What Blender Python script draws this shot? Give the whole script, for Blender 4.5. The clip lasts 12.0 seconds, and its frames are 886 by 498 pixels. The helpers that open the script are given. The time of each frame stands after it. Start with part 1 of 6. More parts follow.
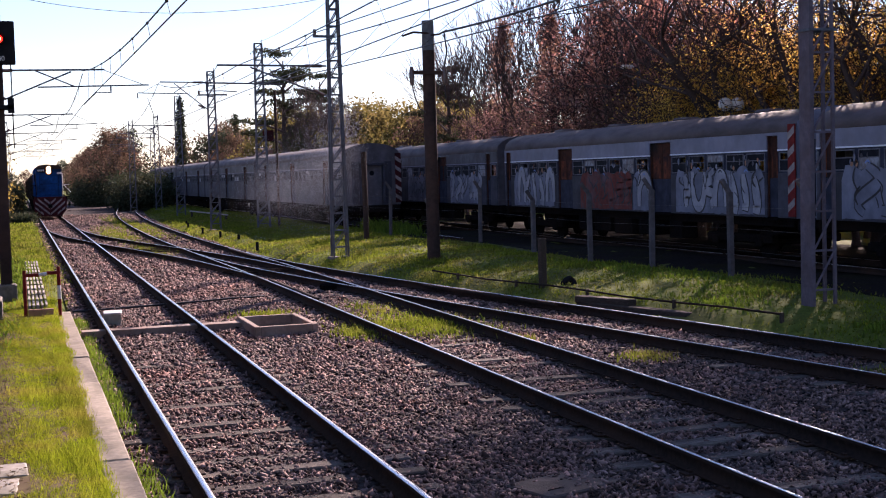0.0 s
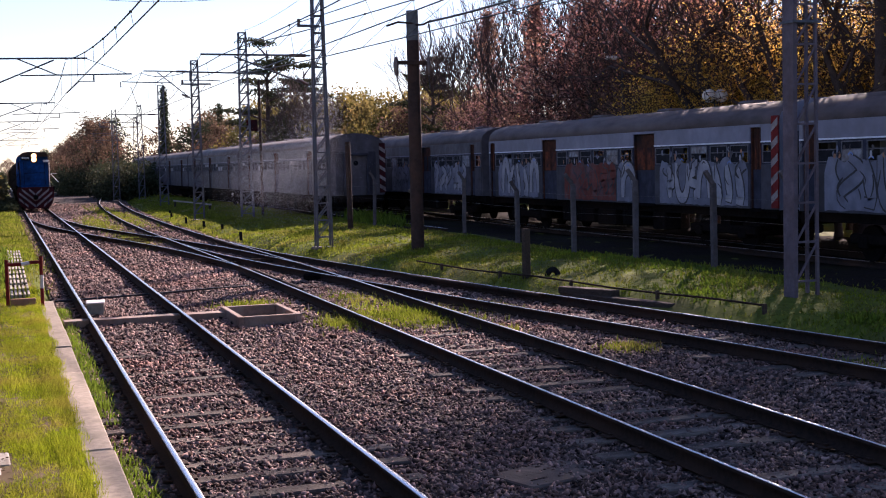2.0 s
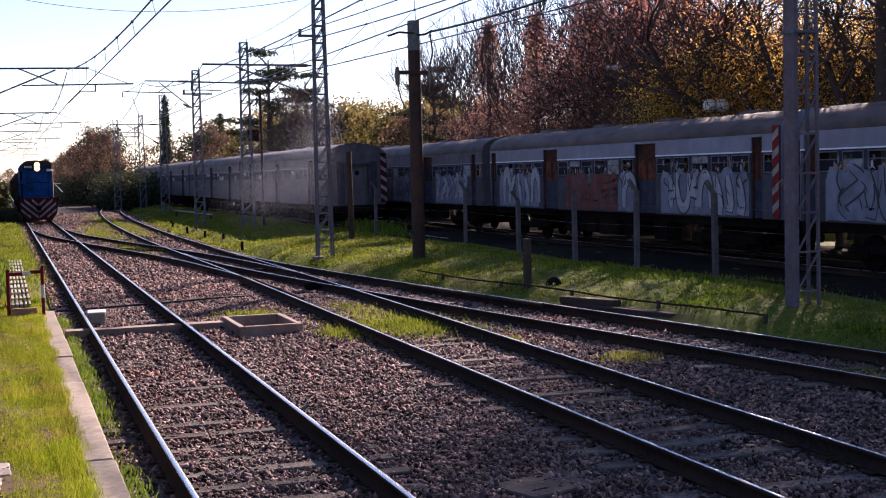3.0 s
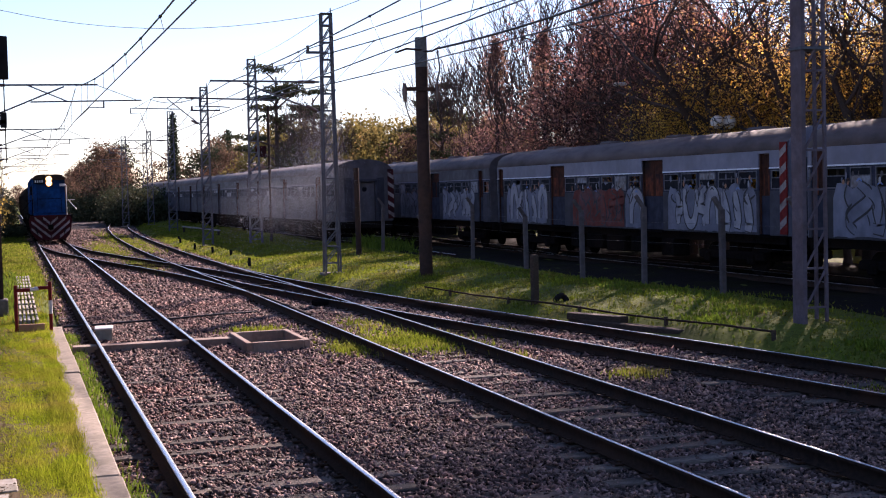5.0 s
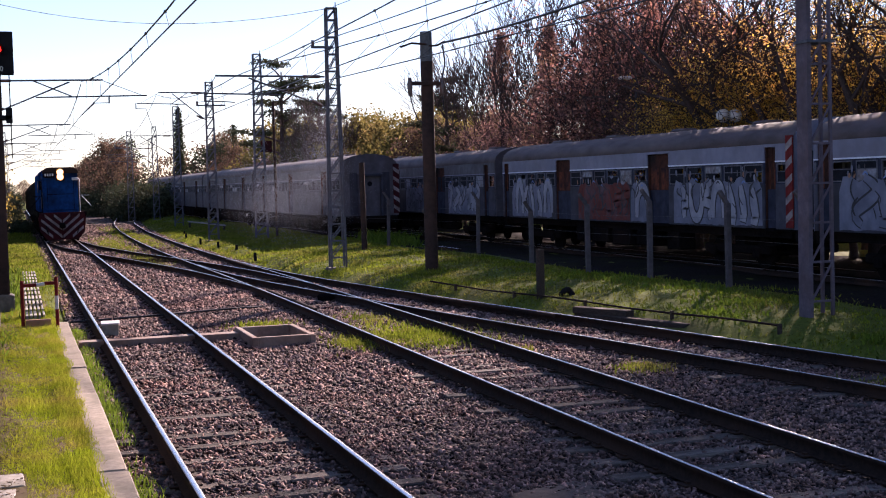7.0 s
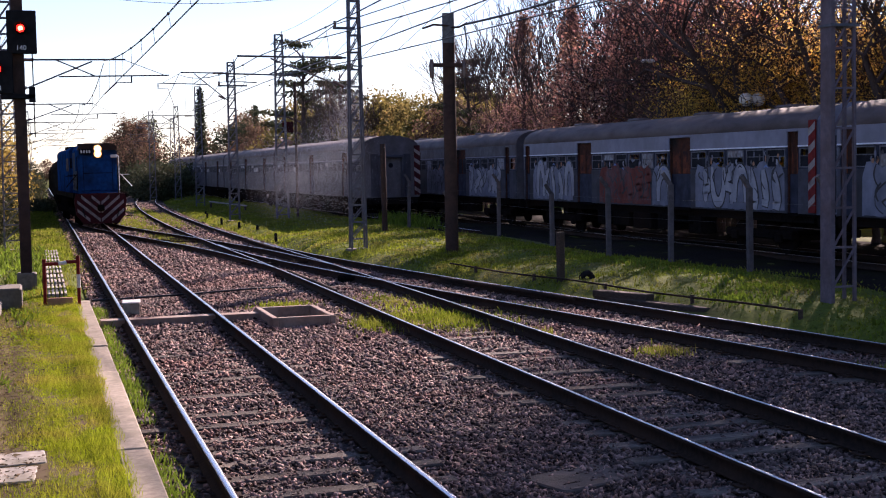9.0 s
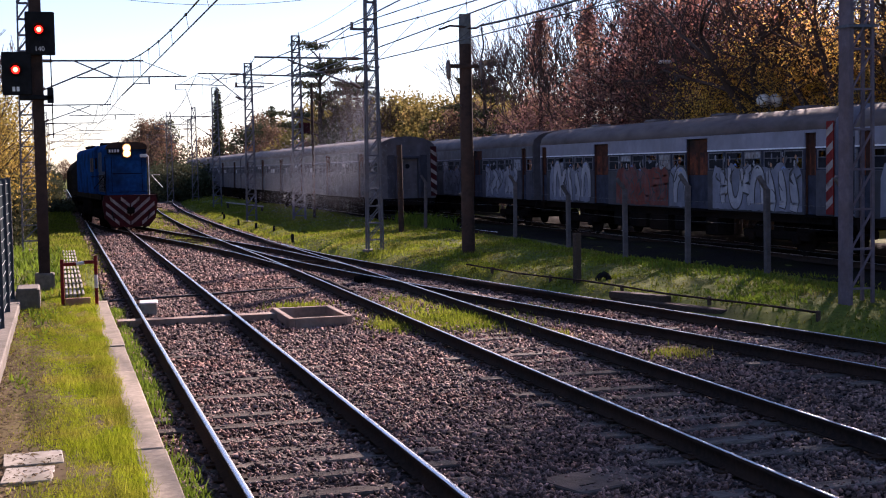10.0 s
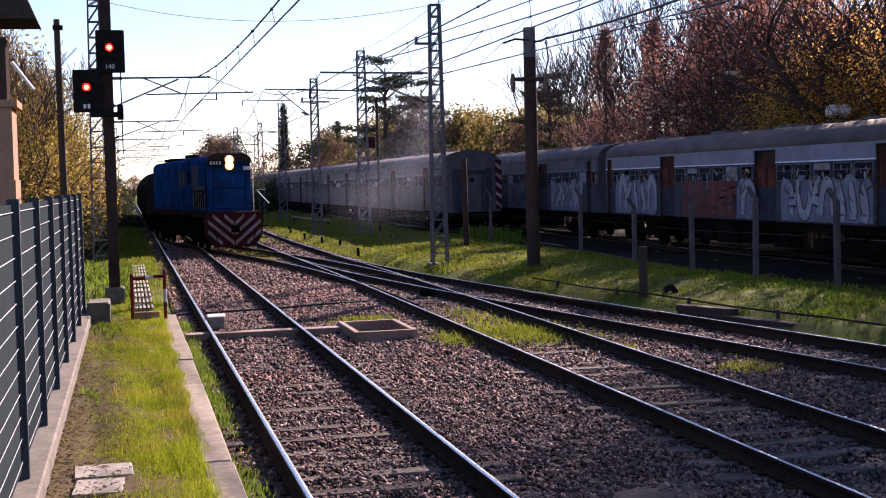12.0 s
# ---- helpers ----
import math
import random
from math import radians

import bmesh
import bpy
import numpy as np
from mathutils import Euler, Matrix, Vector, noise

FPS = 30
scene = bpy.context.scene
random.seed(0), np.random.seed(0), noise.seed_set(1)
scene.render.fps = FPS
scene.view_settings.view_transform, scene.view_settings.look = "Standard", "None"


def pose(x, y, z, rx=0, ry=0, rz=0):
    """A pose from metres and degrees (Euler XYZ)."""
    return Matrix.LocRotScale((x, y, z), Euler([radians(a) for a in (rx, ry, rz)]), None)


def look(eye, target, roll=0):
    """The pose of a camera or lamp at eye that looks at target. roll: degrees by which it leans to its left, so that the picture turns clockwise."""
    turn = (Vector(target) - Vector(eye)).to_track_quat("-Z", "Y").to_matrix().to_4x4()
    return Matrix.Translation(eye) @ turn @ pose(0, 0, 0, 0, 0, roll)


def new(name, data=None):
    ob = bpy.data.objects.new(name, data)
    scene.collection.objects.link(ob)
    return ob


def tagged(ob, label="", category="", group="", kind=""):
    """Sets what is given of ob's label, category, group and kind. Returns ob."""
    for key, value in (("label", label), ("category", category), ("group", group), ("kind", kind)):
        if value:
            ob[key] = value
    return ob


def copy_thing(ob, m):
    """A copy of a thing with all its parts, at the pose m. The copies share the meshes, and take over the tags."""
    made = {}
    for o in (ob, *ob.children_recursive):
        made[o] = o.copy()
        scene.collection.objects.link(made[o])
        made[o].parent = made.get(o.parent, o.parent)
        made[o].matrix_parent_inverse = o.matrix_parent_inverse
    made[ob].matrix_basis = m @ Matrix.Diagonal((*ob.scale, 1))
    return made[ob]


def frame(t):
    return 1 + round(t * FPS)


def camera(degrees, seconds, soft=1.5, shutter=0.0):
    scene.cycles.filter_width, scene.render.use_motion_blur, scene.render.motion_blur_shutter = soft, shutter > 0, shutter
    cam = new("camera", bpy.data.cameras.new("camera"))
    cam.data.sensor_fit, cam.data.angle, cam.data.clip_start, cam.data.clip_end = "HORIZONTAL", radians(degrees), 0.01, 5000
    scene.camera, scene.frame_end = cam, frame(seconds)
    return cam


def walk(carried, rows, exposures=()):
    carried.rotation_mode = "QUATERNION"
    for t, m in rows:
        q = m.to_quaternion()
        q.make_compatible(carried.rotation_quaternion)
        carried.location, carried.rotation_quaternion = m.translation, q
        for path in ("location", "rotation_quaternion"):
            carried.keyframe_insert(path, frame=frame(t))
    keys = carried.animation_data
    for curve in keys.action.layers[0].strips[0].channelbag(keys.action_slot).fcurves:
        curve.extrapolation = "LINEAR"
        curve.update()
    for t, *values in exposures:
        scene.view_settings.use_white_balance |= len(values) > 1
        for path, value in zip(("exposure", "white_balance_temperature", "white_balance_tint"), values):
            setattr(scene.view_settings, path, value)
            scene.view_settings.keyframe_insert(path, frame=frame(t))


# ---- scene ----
# ---------------- camera: stands at the platform's end, turned by hand ----------------
cam = camera(37.65, 12.0, soft=1.1)
EYE = (0.0, 0.0, 2.68)
TURNS = [
    (0.0, 86.636, 1.571, -18.062), (0.5, 86.74, 1.621, -18.249), (1.0, 86.996, 1.984, -17.783), (1.5, 86.19, 1.563, -18.404),
    (2.0, 86.195, 1.371, -18.76), (2.5, 86.398, 1.541, -18.598), (3.0, 86.627, 1.36, -18.709), (5.0, 87.349, 1.339, -18.389),
    (5.5, 87.4, 1.603, -18.377), (6.0, 86.818, 1.776, -18.326), (6.5, 86.989, 1.729, -18.3), (7.0, 87.109, 1.488, -18.15),
    (7.2, 87.049, 1.484, -18.237), (8.8, 85.904, 1.312, -17.221), (9.0, 86.338, 1.046, -17.229), (9.5, 86.465, 0.763, -17.237),
    (10.0, 86.395, 0.994, -16.501), (10.5, 86.285, 1.081, -14.864), (11.0, 86.953, 1.035, -13.781), (11.5, 87.05, 0.999, -13.995),
    (12.0, 87.048, 1.343, -13.647),
]
walk(cam, [(t, pose(*EYE, rx, ry, rz)) for t, rx, ry, rz in TURNS], ((0.0, 1.53, 6450, 35), (12.0, 1.50, 6450, 35)))

# ---------------- light ----------------
SUN_AZ, SUN_EL = 39.0, 24.5          # azimuth from the rails' direction towards the right; elevation
world = bpy.data.worlds.new("sky_world")
scene.world = world
world.use_nodes = True
_nt = world.node_tree
_nt.nodes.clear()
_sky = _nt.nodes.new("ShaderNodeTexSky")
_sky.sky_type, _sky.sun_disc = "NISHITA", False
_sky.sun_elevation, _sky.sun_rotation = radians(SUN_EL), radians(SUN_AZ)
_sky.air_density, _sky.dust_density, _sky.ozone_density = 1.05, 0.10, 3.8
_bg = _nt.nodes.new("ShaderNodeBackground")
_bg.inputs["Strength"].default_value = 0.063
_out = _nt.nodes.new("ShaderNodeOutputWorld")
_nt.links.new(_sky.outputs[0], _bg.inputs[0])
_nt.links.new(_bg.outputs[0], _out.inputs[0])
sun = new("sun", bpy.data.lights.new("sun", "SUN"))
sun.data.energy, sun.data.angle, sun.data.color = 5.0, radians(0.55), (1.0, 0.88, 0.72)
_d = Vector((math.sin(radians(SUN_AZ)) * math.cos(radians(SUN_EL)), math.cos(radians(SUN_AZ)) * math.cos(radians(SUN_EL)), math.sin(radians(SUN_EL))))
sun.matrix_world = look(_d * 100, (0, 0, 0))

# ---------------- materials ----------------
def material(name, c1, c2=None, rough=0.8, metal=0.0, scale=8.0, bump=0.0, c3=None, big=0.6, spec=0.4, vary=0.0, island=0.0,
             translucent=0.0, voro=0.0, detail=8.0, stretch=None, mix_at=0.5):
    """Two-scale noise colour, roughness variation and bump on object coordinates."""
    m = bpy.data.materials.new(name)
    m.use_nodes = True
    nt = m.node_tree
    b = nt.nodes["Principled BSDF"]
    L = nt.links.new
    c2 = c2 or tuple(v * 0.7 for v in c1)
    tc = nt.nodes.new("ShaderNodeTexCoord")
    src = tc.outputs["Object"]
    if stretch:
        mp = nt.nodes.new("ShaderNodeMapping")
        mp.inputs["Scale"].default_value = stretch
        L(src, mp.inputs["Vector"])
        src = mp.outputs[0]
    def noise_tex(s, d):
        n = nt.nodes.new("ShaderNodeTexNoise")
        n.inputs["Scale"].default_value, n.inputs["Detail"].default_value, n.inputs["Roughness"].default_value = s, d, 0.6
        L(src, n.inputs["Vector"])
        return n.outputs["Fac"]
    def ramp(fac, a, bb):
        r = nt.nodes.new("ShaderNodeMapRange")
        r.inputs["From Min"].default_value, r.inputs["From Max"].default_value = a, bb
        L(fac, r.inputs["Value"])
        return r.outputs[0]
    def mix(fac, a, bb):
        x = nt.nodes.new("ShaderNodeMix")
        x.data_type = "RGBA"
        L(fac, x.inputs["Factor"])
        for sock, v in ((x.inputs["A"], a), (x.inputs["B"], bb)):
            if isinstance(v, tuple):
                sock.default_value = (*v, 1)
            else:
                L(v, sock)
        return x.outputs["Result"]
    fine = noise_tex(scale, detail)
    col = mix(ramp(fine, mix_at - 0.15, mix_at + 0.15), c1, c2)
    if c3:
        col = mix(ramp(noise_tex(big, 4.0), 0.45, 0.7), col, c3)
    if vary or island:
        h = nt.nodes.new("ShaderNodeHueSaturation")
        info = nt.nodes.new("ShaderNodeNewGeometry" if island else "ShaderNodeObjectInfo")
        r = nt.nodes.new("ShaderNodeMapRange")
        amount = island or vary
        r.inputs["To Min"].default_value, r.inputs["To Max"].default_value = 1 - amount, 1 + amount
        L(info.outputs["Random Per Island" if island else "Random"], r.inputs["Value"])
        L(r.outputs[0], h.inputs["Value"])
        L(col, h.inputs["Color"])
        col = h.outputs[0]
    L(col, b.inputs["Base Color"])
    b.inputs["Metallic"].default_value = metal
    b.inputs["Specular IOR Level"].default_value = spec
    rr = nt.nodes.new("ShaderNodeMapRange")
    rr.inputs["To Min"].default_value, rr.inputs["To Max"].default_value = max(0.03, rough - 0.12), min(1.0, rough + 0.12)
    L(fine, rr.inputs["Value"])
    L(rr.outputs[0], b.inputs["Roughness"])
    if bump:
        bp = nt.nodes.new("ShaderNodeBump")
        bp.inputs["Strength"].default_value, bp.inputs["Distance"].default_value = min(1.0, bump), 0.02
        hsrc = fine
        if voro:
            vo = nt.nodes.new("ShaderNodeTexVoronoi")
            vo.inputs["Scale"].default_value = voro
            L(src, vo.inputs["Vector"])
            hsrc = vo.outputs["Distance"]
            bp.inputs["Distance"].default_value = 0.04
        L(hsrc, bp.inputs["Height"])
        L(bp.outputs[0], b.inputs["Normal"])
    if translucent:
        tr = nt.nodes.new("ShaderNodeBsdfTranslucent")
        L(col, tr.inputs["Color"])
        ms = nt.nodes.new("ShaderNodeMixShader")
        ms.inputs[0].default_value = translucent
        L(b.outputs[0], ms.inputs[1])
        L(tr.outputs[0], ms.inputs[2])
        L(ms.outputs[0], nt.nodes["Material Output"].inputs["Surface"])
    return m


def glow(name, col, strength):
    m = bpy.data.materials.new(name)
    m.use_nodes = True
    b = m.node_tree.nodes["Principled BSDF"]
    b.inputs["Base Color"].default_value = (*col, 1)
    b.inputs["Emission Color"].default_value = (*col, 1)
    b.inputs["Emission Strength"].default_value = strength
    return m


M_GROUND = material("bank_soil_grass", (0.115, 0.14, 0.022), (0.065, 0.085, 0.016), 0.95, scale=6, bump=0.6, c3=(0.078, 0.08, 0.028), big=0.35, spec=0.03)
M_STRIP = material("lawn_soil", (0.106, 0.089, 0.030), (0.106, 0.075, 0.043), 0.95, scale=3.5, bump=0.6, c3=(0.140, 0.100, 0.064), big=0.55, spec=0.05)
M_BALLAST = material("ballast_bed", (0.090, 0.069, 0.063), (0.030, 0.024, 0.024), 0.92, scale=22, bump=1.0, c3=(0.068, 0.045, 0.039), big=0.5, voro=20, spec=0.1)
M_STONE = material("ballast_stone", (0.255, 0.166, 0.142), (0.060, 0.042, 0.040), 0.85, scale=9, island=0.95, c3=(0.195, 0.104, 0.084), big=0.6, spec=0.15)
M_RAILTOP = material("worn_rail_head", (0.62, 0.62, 0.64), (0.45, 0.45, 0.47), 0.28, metal=1.0, scale=5, stretch=(40, 0.6, 1))
M_RAIL = material("rusty_rail", (0.035, 0.022, 0.017), (0.018, 0.013, 0.011), 0.9, scale=14, bump=0.3, c3=(0.05, 0.027, 0.018), spec=0.08)
M_SLEEPER = material("weathered_sleeper", (0.165, 0.138, 0.115), (0.075, 0.060, 0.052), 0.9, scale=18, bump=0.6, vary=0.35, c3=(0.06, 0.047, 0.042), big=1.4, stretch=(0.6, 4, 4), spec=0.1)
M_CONCRETE = material("old_concrete", (0.172, 0.146, 0.119), (0.111, 0.094, 0.078), 0.9, scale=12, bump=0.45, c3=(0.082, 0.072, 0.054), big=1.6, vary=0.15)
M_KERB = material("worn_kerb_concrete", (0.36, 0.30, 0.235), (0.24, 0.20, 0.155), 0.9, scale=12, bump=0.45, c3=(0.19, 0.165, 0.12), big=1.6, vary=0.2, spec=0.15)
# cover's concrete, darker and browner because shade is mixed into it
M_HATCH = material("shaded_cover_concrete", (0.135, 0.105, 0.09), (0.085, 0.068, 0.06), 0.95, scale=12, bump=0.5, c3=(0.07, 0.055, 0.048), big=2.0, spec=0.08)
M_SLAB = material("pale_slab", (0.40, 0.36, 0.31), (0.27, 0.24, 0.20), 0.9, scale=10, bump=0.35, c3=(0.2, 0.18, 0.13), big=1.5)
M_PIT = material("pit_edge_brick", (0.27, 0.165, 0.12), (0.18, 0.115, 0.085), 0.9, scale=12, bump=0.4, c3=(0.3, 0.24, 0.2), big=1.1)
M_GRASS = material("grass_blade", (0.185, 0.225, 0.02), (0.09, 0.125, 0.012), 0.85, scale=1.2, island=0.45, c3=(0.20, 0.175, 0.05), big=0.7, spec=0.05, translucent=0.5)
M_LAWN = material("lawn_blade", (0.25, 0.30, 0.016), (0.165, 0.215, 0.012), 0.85, scale=1.5, island=0.4, c3=(0.29, 0.25, 0.045), big=0.9, spec=0.05, translucent=0.5)
M_LITTER = material("dry_litter", (0.20, 0.145, 0.085), (0.09, 0.062, 0.04), 0.9, scale=3, island=0.7, spec=0.05, translucent=0.2)
M_WEED = material("weed_leaf", (0.136, 0.200, 0.020), (0.080, 0.128, 0.016), 0.75, scale=2, island=0.4, spec=0.15, translucent=0.5)
M_MAST = material("grey_mast_paint", (0.105, 0.115, 0.14), (0.065, 0.07, 0.09), 0.6, metal=0.25, scale=9, bump=0.15, c3=(0.09, 0.07, 0.068), big=1.3, spec=0.3)
M_MASTN = material("purple_grey_mast_paint", (0.15, 0.12, 0.145), (0.10, 0.085, 0.105), 0.75, metal=0.1, scale=9, bump=0.15, c3=(0.09, 0.065, 0.068), big=1.3, spec=0.15)
M_POLE = material("rusty_pole", (0.052, 0.031, 0.026), (0.03, 0.02, 0.018), 0.85, scale=7, bump=0.3, c3=(0.07, 0.038, 0.028), big=1.5, spec=0.15)
M_POLETOP = material("grey_pole_cap", (0.13, 0.135, 0.14), (0.08, 0.085, 0.09), 0.75, scale=9, bump=0.2, spec=0.2)
M_WIRE = material("dark_wire", (0.045, 0.045, 0.05), (0.03, 0.03, 0.033), 0.5, metal=0.6)
M_INSUL = material("insulator", (0.12, 0.07, 0.06), (0.07, 0.045, 0.04), 0.25)
M_ROOF = material("coach_roof", (0.115, 0.088, 0.09), (0.07, 0.055, 0.056), 0.75, scale=3, bump=0.3, c3=(0.15, 0.12, 0.115), big=0.7, stretch=(1, 0.35, 1), spec=0.2)
M_BAND = material("grey_blue_coach_paint", (0.215, 0.217, 0.29), (0.17, 0.172, 0.23), 0.55, scale=2.5, c3=(0.15, 0.145, 0.18), big=0.5, spec=0.25)
M_BAND2 = material("tired_coach_paint", (0.105, 0.10, 0.118), (0.062, 0.058, 0.07), 0.6, scale=2.5, c3=(0.055, 0.045, 0.05), big=0.55, spec=0.2)
M_PANEL = material("pale_coach_paint", (0.19, 0.20, 0.265), (0.13, 0.14, 0.19), 0.55, scale=2.5, c3=(0.085, 0.09, 0.125), big=0.7, spec=0.2)
M_DARKBAND = material("dark_window_band", (0.035, 0.04, 0.066), (0.02, 0.022, 0.036), 0.7, scale=3, spec=0.12)
M_STRIPE = material("white_line_paint", (0.75, 0.77, 0.85), (0.6, 0.62, 0.7), 0.5, scale=4)
M_PANE = material("dark_pane", (0.013, 0.014, 0.022), (0.006, 0.006, 0.010), 0.6, scale=3, spec=0.06)
M_PANEB = material("clouded_pane", (0.30, 0.32, 0.38), (0.10, 0.10, 0.12), 0.5, scale=6, c3=(0.14, 0.10, 0.09), big=1.5)
M_DOOR = material("rusty_door", (0.085, 0.032, 0.021), (0.04, 0.020, 0.017), 0.85, scale=5, c3=(0.02, 0.017, 0.018), big=0.9, bump=0.2, spec=0.05)
# rust red, brightened over M_DOOR for light coming through the doorway
M_DOORPANE = material("rust_red_lit_door_skin", (0.21, 0.06, 0.028), (0.07, 0.027, 0.02), 0.85, scale=4, c3=(0.03, 0.02, 0.022), big=1.0, spec=0.05)
# sooty black, taken darker still for the deep shade under the vehicles
M_UNDER = material("sooty_shaded_underframe", (0.012, 0.010, 0.010), (0.006, 0.0055, 0.0055), 0.95, scale=8, bump=0.3, c3=(0.018, 0.012, 0.010), spec=0.0)
M_RED = material("dull_red_paint", (0.20, 0.022, 0.020), (0.13, 0.016, 0.016), 0.85, scale=6, spec=0.1)
M_WHITE = material("faded_white_paint", (0.68, 0.66, 0.64), (0.5, 0.48, 0.46), 0.6, scale=6)
M_TAGBLACK = material("spray_black", (0.025, 0.025, 0.035), (0.015, 0.015, 0.02), 0.6)
M_TAGRED = material("spray_red", (0.19, 0.048, 0.036), (0.115, 0.036, 0.03), 0.75, scale=3, c3=(0.12, 0.09, 0.10), big=1.0, spec=0.1)
M_TAGWHITE = material("spray_white", (0.37, 0.365, 0.405), (0.27, 0.27, 0.305), 0.75, scale=3, c3=(0.18, 0.185, 0.23), big=1.2, spec=0.12)
M_TAGBLUE = material("spray_blue", (0.16, 0.26, 0.55), (0.1, 0.18, 0.4), 0.6, scale=3)
M_LOCO = material("blue_loco_paint", (0.010, 0.070, 0.225), (0.008, 0.040, 0.13), 0.6, scale=4, c3=(0.012, 0.024, 0.055), big=0.9, bump=0.06, spec=0.0)
M_LOCOGREY = material("pale_loco_panel", (0.10, 0.13, 0.165), (0.055, 0.08, 0.115), 0.7, scale=5, c3=(0.035, 0.05, 0.08), big=1.1, spec=0.0)
M_LOCOLINE = material("pale_louvre_bar", (0.16, 0.18, 0.21), (0.09, 0.10, 0.13), 0.7, scale=6, spec=0.15)
M_LOCOROOF = material("loco_roof_brown", (0.055, 0.030, 0.02), (0.03, 0.02, 0.016), 0.75, scale=5, spec=0.15)
M_WAGON = material("grimy_wagon", (0.040, 0.033, 0.024), (0.024, 0.020, 0.016), 0.85, scale=4, c3=(0.02, 0.016, 0.014), bump=0.2, spec=0.0)
M_BARK = material("bark", (0.098, 0.068, 0.062), (0.055, 0.039, 0.036), 0.95, scale=10, bump=0.5, stretch=(4, 4, 1), spec=0.1)
M_LEAF_RUST = material("rust_leaf", (0.64, 0.37, 0.13), (0.44, 0.23, 0.10), 0.85, scale=0.8, island=0.45, c3=(0.74, 0.46, 0.12), big=0.3, spec=0.05, translucent=0.78)
M_LEAF_PLUM = material("plum_leaf", (0.38, 0.175, 0.145), (0.23, 0.105, 0.10), 0.85, scale=0.8, island=0.45, c3=(0.46, 0.22, 0.12), big=0.3, spec=0.05, translucent=0.6)
M_LEAF_CONE = material("brown_cone_leaf", (0.30, 0.165, 0.15), (0.19, 0.105, 0.10), 0.85, scale=0.8, island=0.5, c3=(0.30, 0.19, 0.11), big=0.4, spec=0.05, translucent=0.6)
M_LEAF_DUSK = material("dusky_brown_leaf", (0.20, 0.118, 0.112), (0.12, 0.072, 0.07), 0.85, scale=0.8, island=0.5, c3=(0.18, 0.125, 0.08), big=0.4, spec=0.05, translucent=0.65)
M_LEAF_GOLD = material("gold_leaf", (0.90, 0.56, 0.12), (0.68, 0.38, 0.085), 0.85, scale=0.8, island=0.5, c3=(0.64, 0.48, 0.11), big=0.4, spec=0.05, translucent=0.8)
M_LEAF_OLIVE = material("olive_leaf", (0.20, 0.165, 0.05), (0.12, 0.105, 0.036), 0.85, scale=0.5, island=0.45, c3=(0.25, 0.16, 0.06), big=0.25, spec=0.08, translucent=0.5)
M_LEAF_BROWN = material("brown_leaf", (0.165, 0.098, 0.068), (0.095, 0.06, 0.046), 0.85, scale=0.5, island=0.5, c3=(0.10, 0.09, 0.05), big=0.25, spec=0.05, translucent=0.5)
M_LEAF_AMBER = material("amber_leaf", (0.36, 0.25, 0.055), (0.12, 0.082, 0.03), 0.8, scale=0.8, island=0.65, c3=(0.15, 0.14, 0.04), big=0.5, spec=0.15, translucent=0.5)
M_LEAF_DARK = material("conifer_needle", (0.055, 0.068, 0.036), (0.034, 0.046, 0.026), 0.8, scale=0.6, island=0.4, c3=(0.085, 0.075, 0.040), translucent=0.2, spec=0.04)
M_FENCE = material("slate_fence_paint", (0.055, 0.066, 0.078), (0.034, 0.042, 0.052), 0.8, scale=7, bump=0.2, spec=0.1, stretch=(8, 8, 0.6))
# darker than M_FENCE: the slats' shade is put into their colour
M_FENCESLAT = material("shaded_slate_green_slat", (0.040, 0.052, 0.058), (0.028, 0.038, 0.044), 0.9, scale=5, bump=0.2, stretch=(8, 8, 0.6), spec=0.0)
M_FENCEROD = material("galvanised_rod", (0.22, 0.24, 0.26), (0.15, 0.16, 0.17), 0.6, metal=0.2)
M_BRICK = material("pink_render", (0.40, 0.23, 0.145), (0.32, 0.18, 0.115), 0.9, scale=9, bump=0.3, c3=(0.27, 0.17, 0.12), spec=0.1)
M_EAVE = material("dark_eave", (0.07, 0.05, 0.045), (0.045, 0.035, 0.03), 0.8, scale=6, spec=0.0)
M_BLACK = material("signal_black", (0.018, 0.018, 0.02), (0.012, 0.012, 0.013), 0.6, spec=0.0)
M_REDLAMP = glow("red_signal_lens", (1.0, 0.012, 0.003), 3.0)
M_REDCORE = glow("signal_lamp_core", (1.0, 0.30, 0.08), 5.0)
M_LOWDARK = material("dark_lower_coach_paint", (0.052, 0.052, 0.073), (0.032, 0.032, 0.045), 0.6, scale=2.5, c3=(0.021, 0.020, 0.025), big=0.6, spec=0.2)
M_HEADLAMP = glow("headlamp_lens", (1.0, 0.85, 0.55), 6.0)
# orange glow that stands in for the halo round the headlamps
M_LAMPHALO = glow("lamp_halo", (1.0, 0.50, 0.15), 0.55)
M_GLOBE = material("white_globe", (0.75, 0.7, 0.66), (0.62, 0.58, 0.55), 0.4)
M_FRAME = material("worn_window_frame", (0.15, 0.15, 0.17), (0.08, 0.08, 0.095), 0.7, scale=6, spec=0.15)
M_PILLAR = material("concrete_post", (0.115, 0.10, 0.105), (0.07, 0.061, 0.066), 0.9, scale=9, bump=0.3, vary=0.25, c3=(0.06, 0.052, 0.05), big=1.5, spec=0.15)
M_TIMBER = material("old_timber", (0.075, 0.055, 0.042), (0.04, 0.03, 0.025), 0.9, scale=12, bump=0.4, stretch=(3, 1, 3), spec=0.1)
M_PILOT = material("maroon_pilot_paint", (0.075, 0.011, 0.014), (0.04, 0.008, 0.010), 0.8, scale=5, c3=(0.02, 0.010, 0.011), big=1.6, spec=0.1)
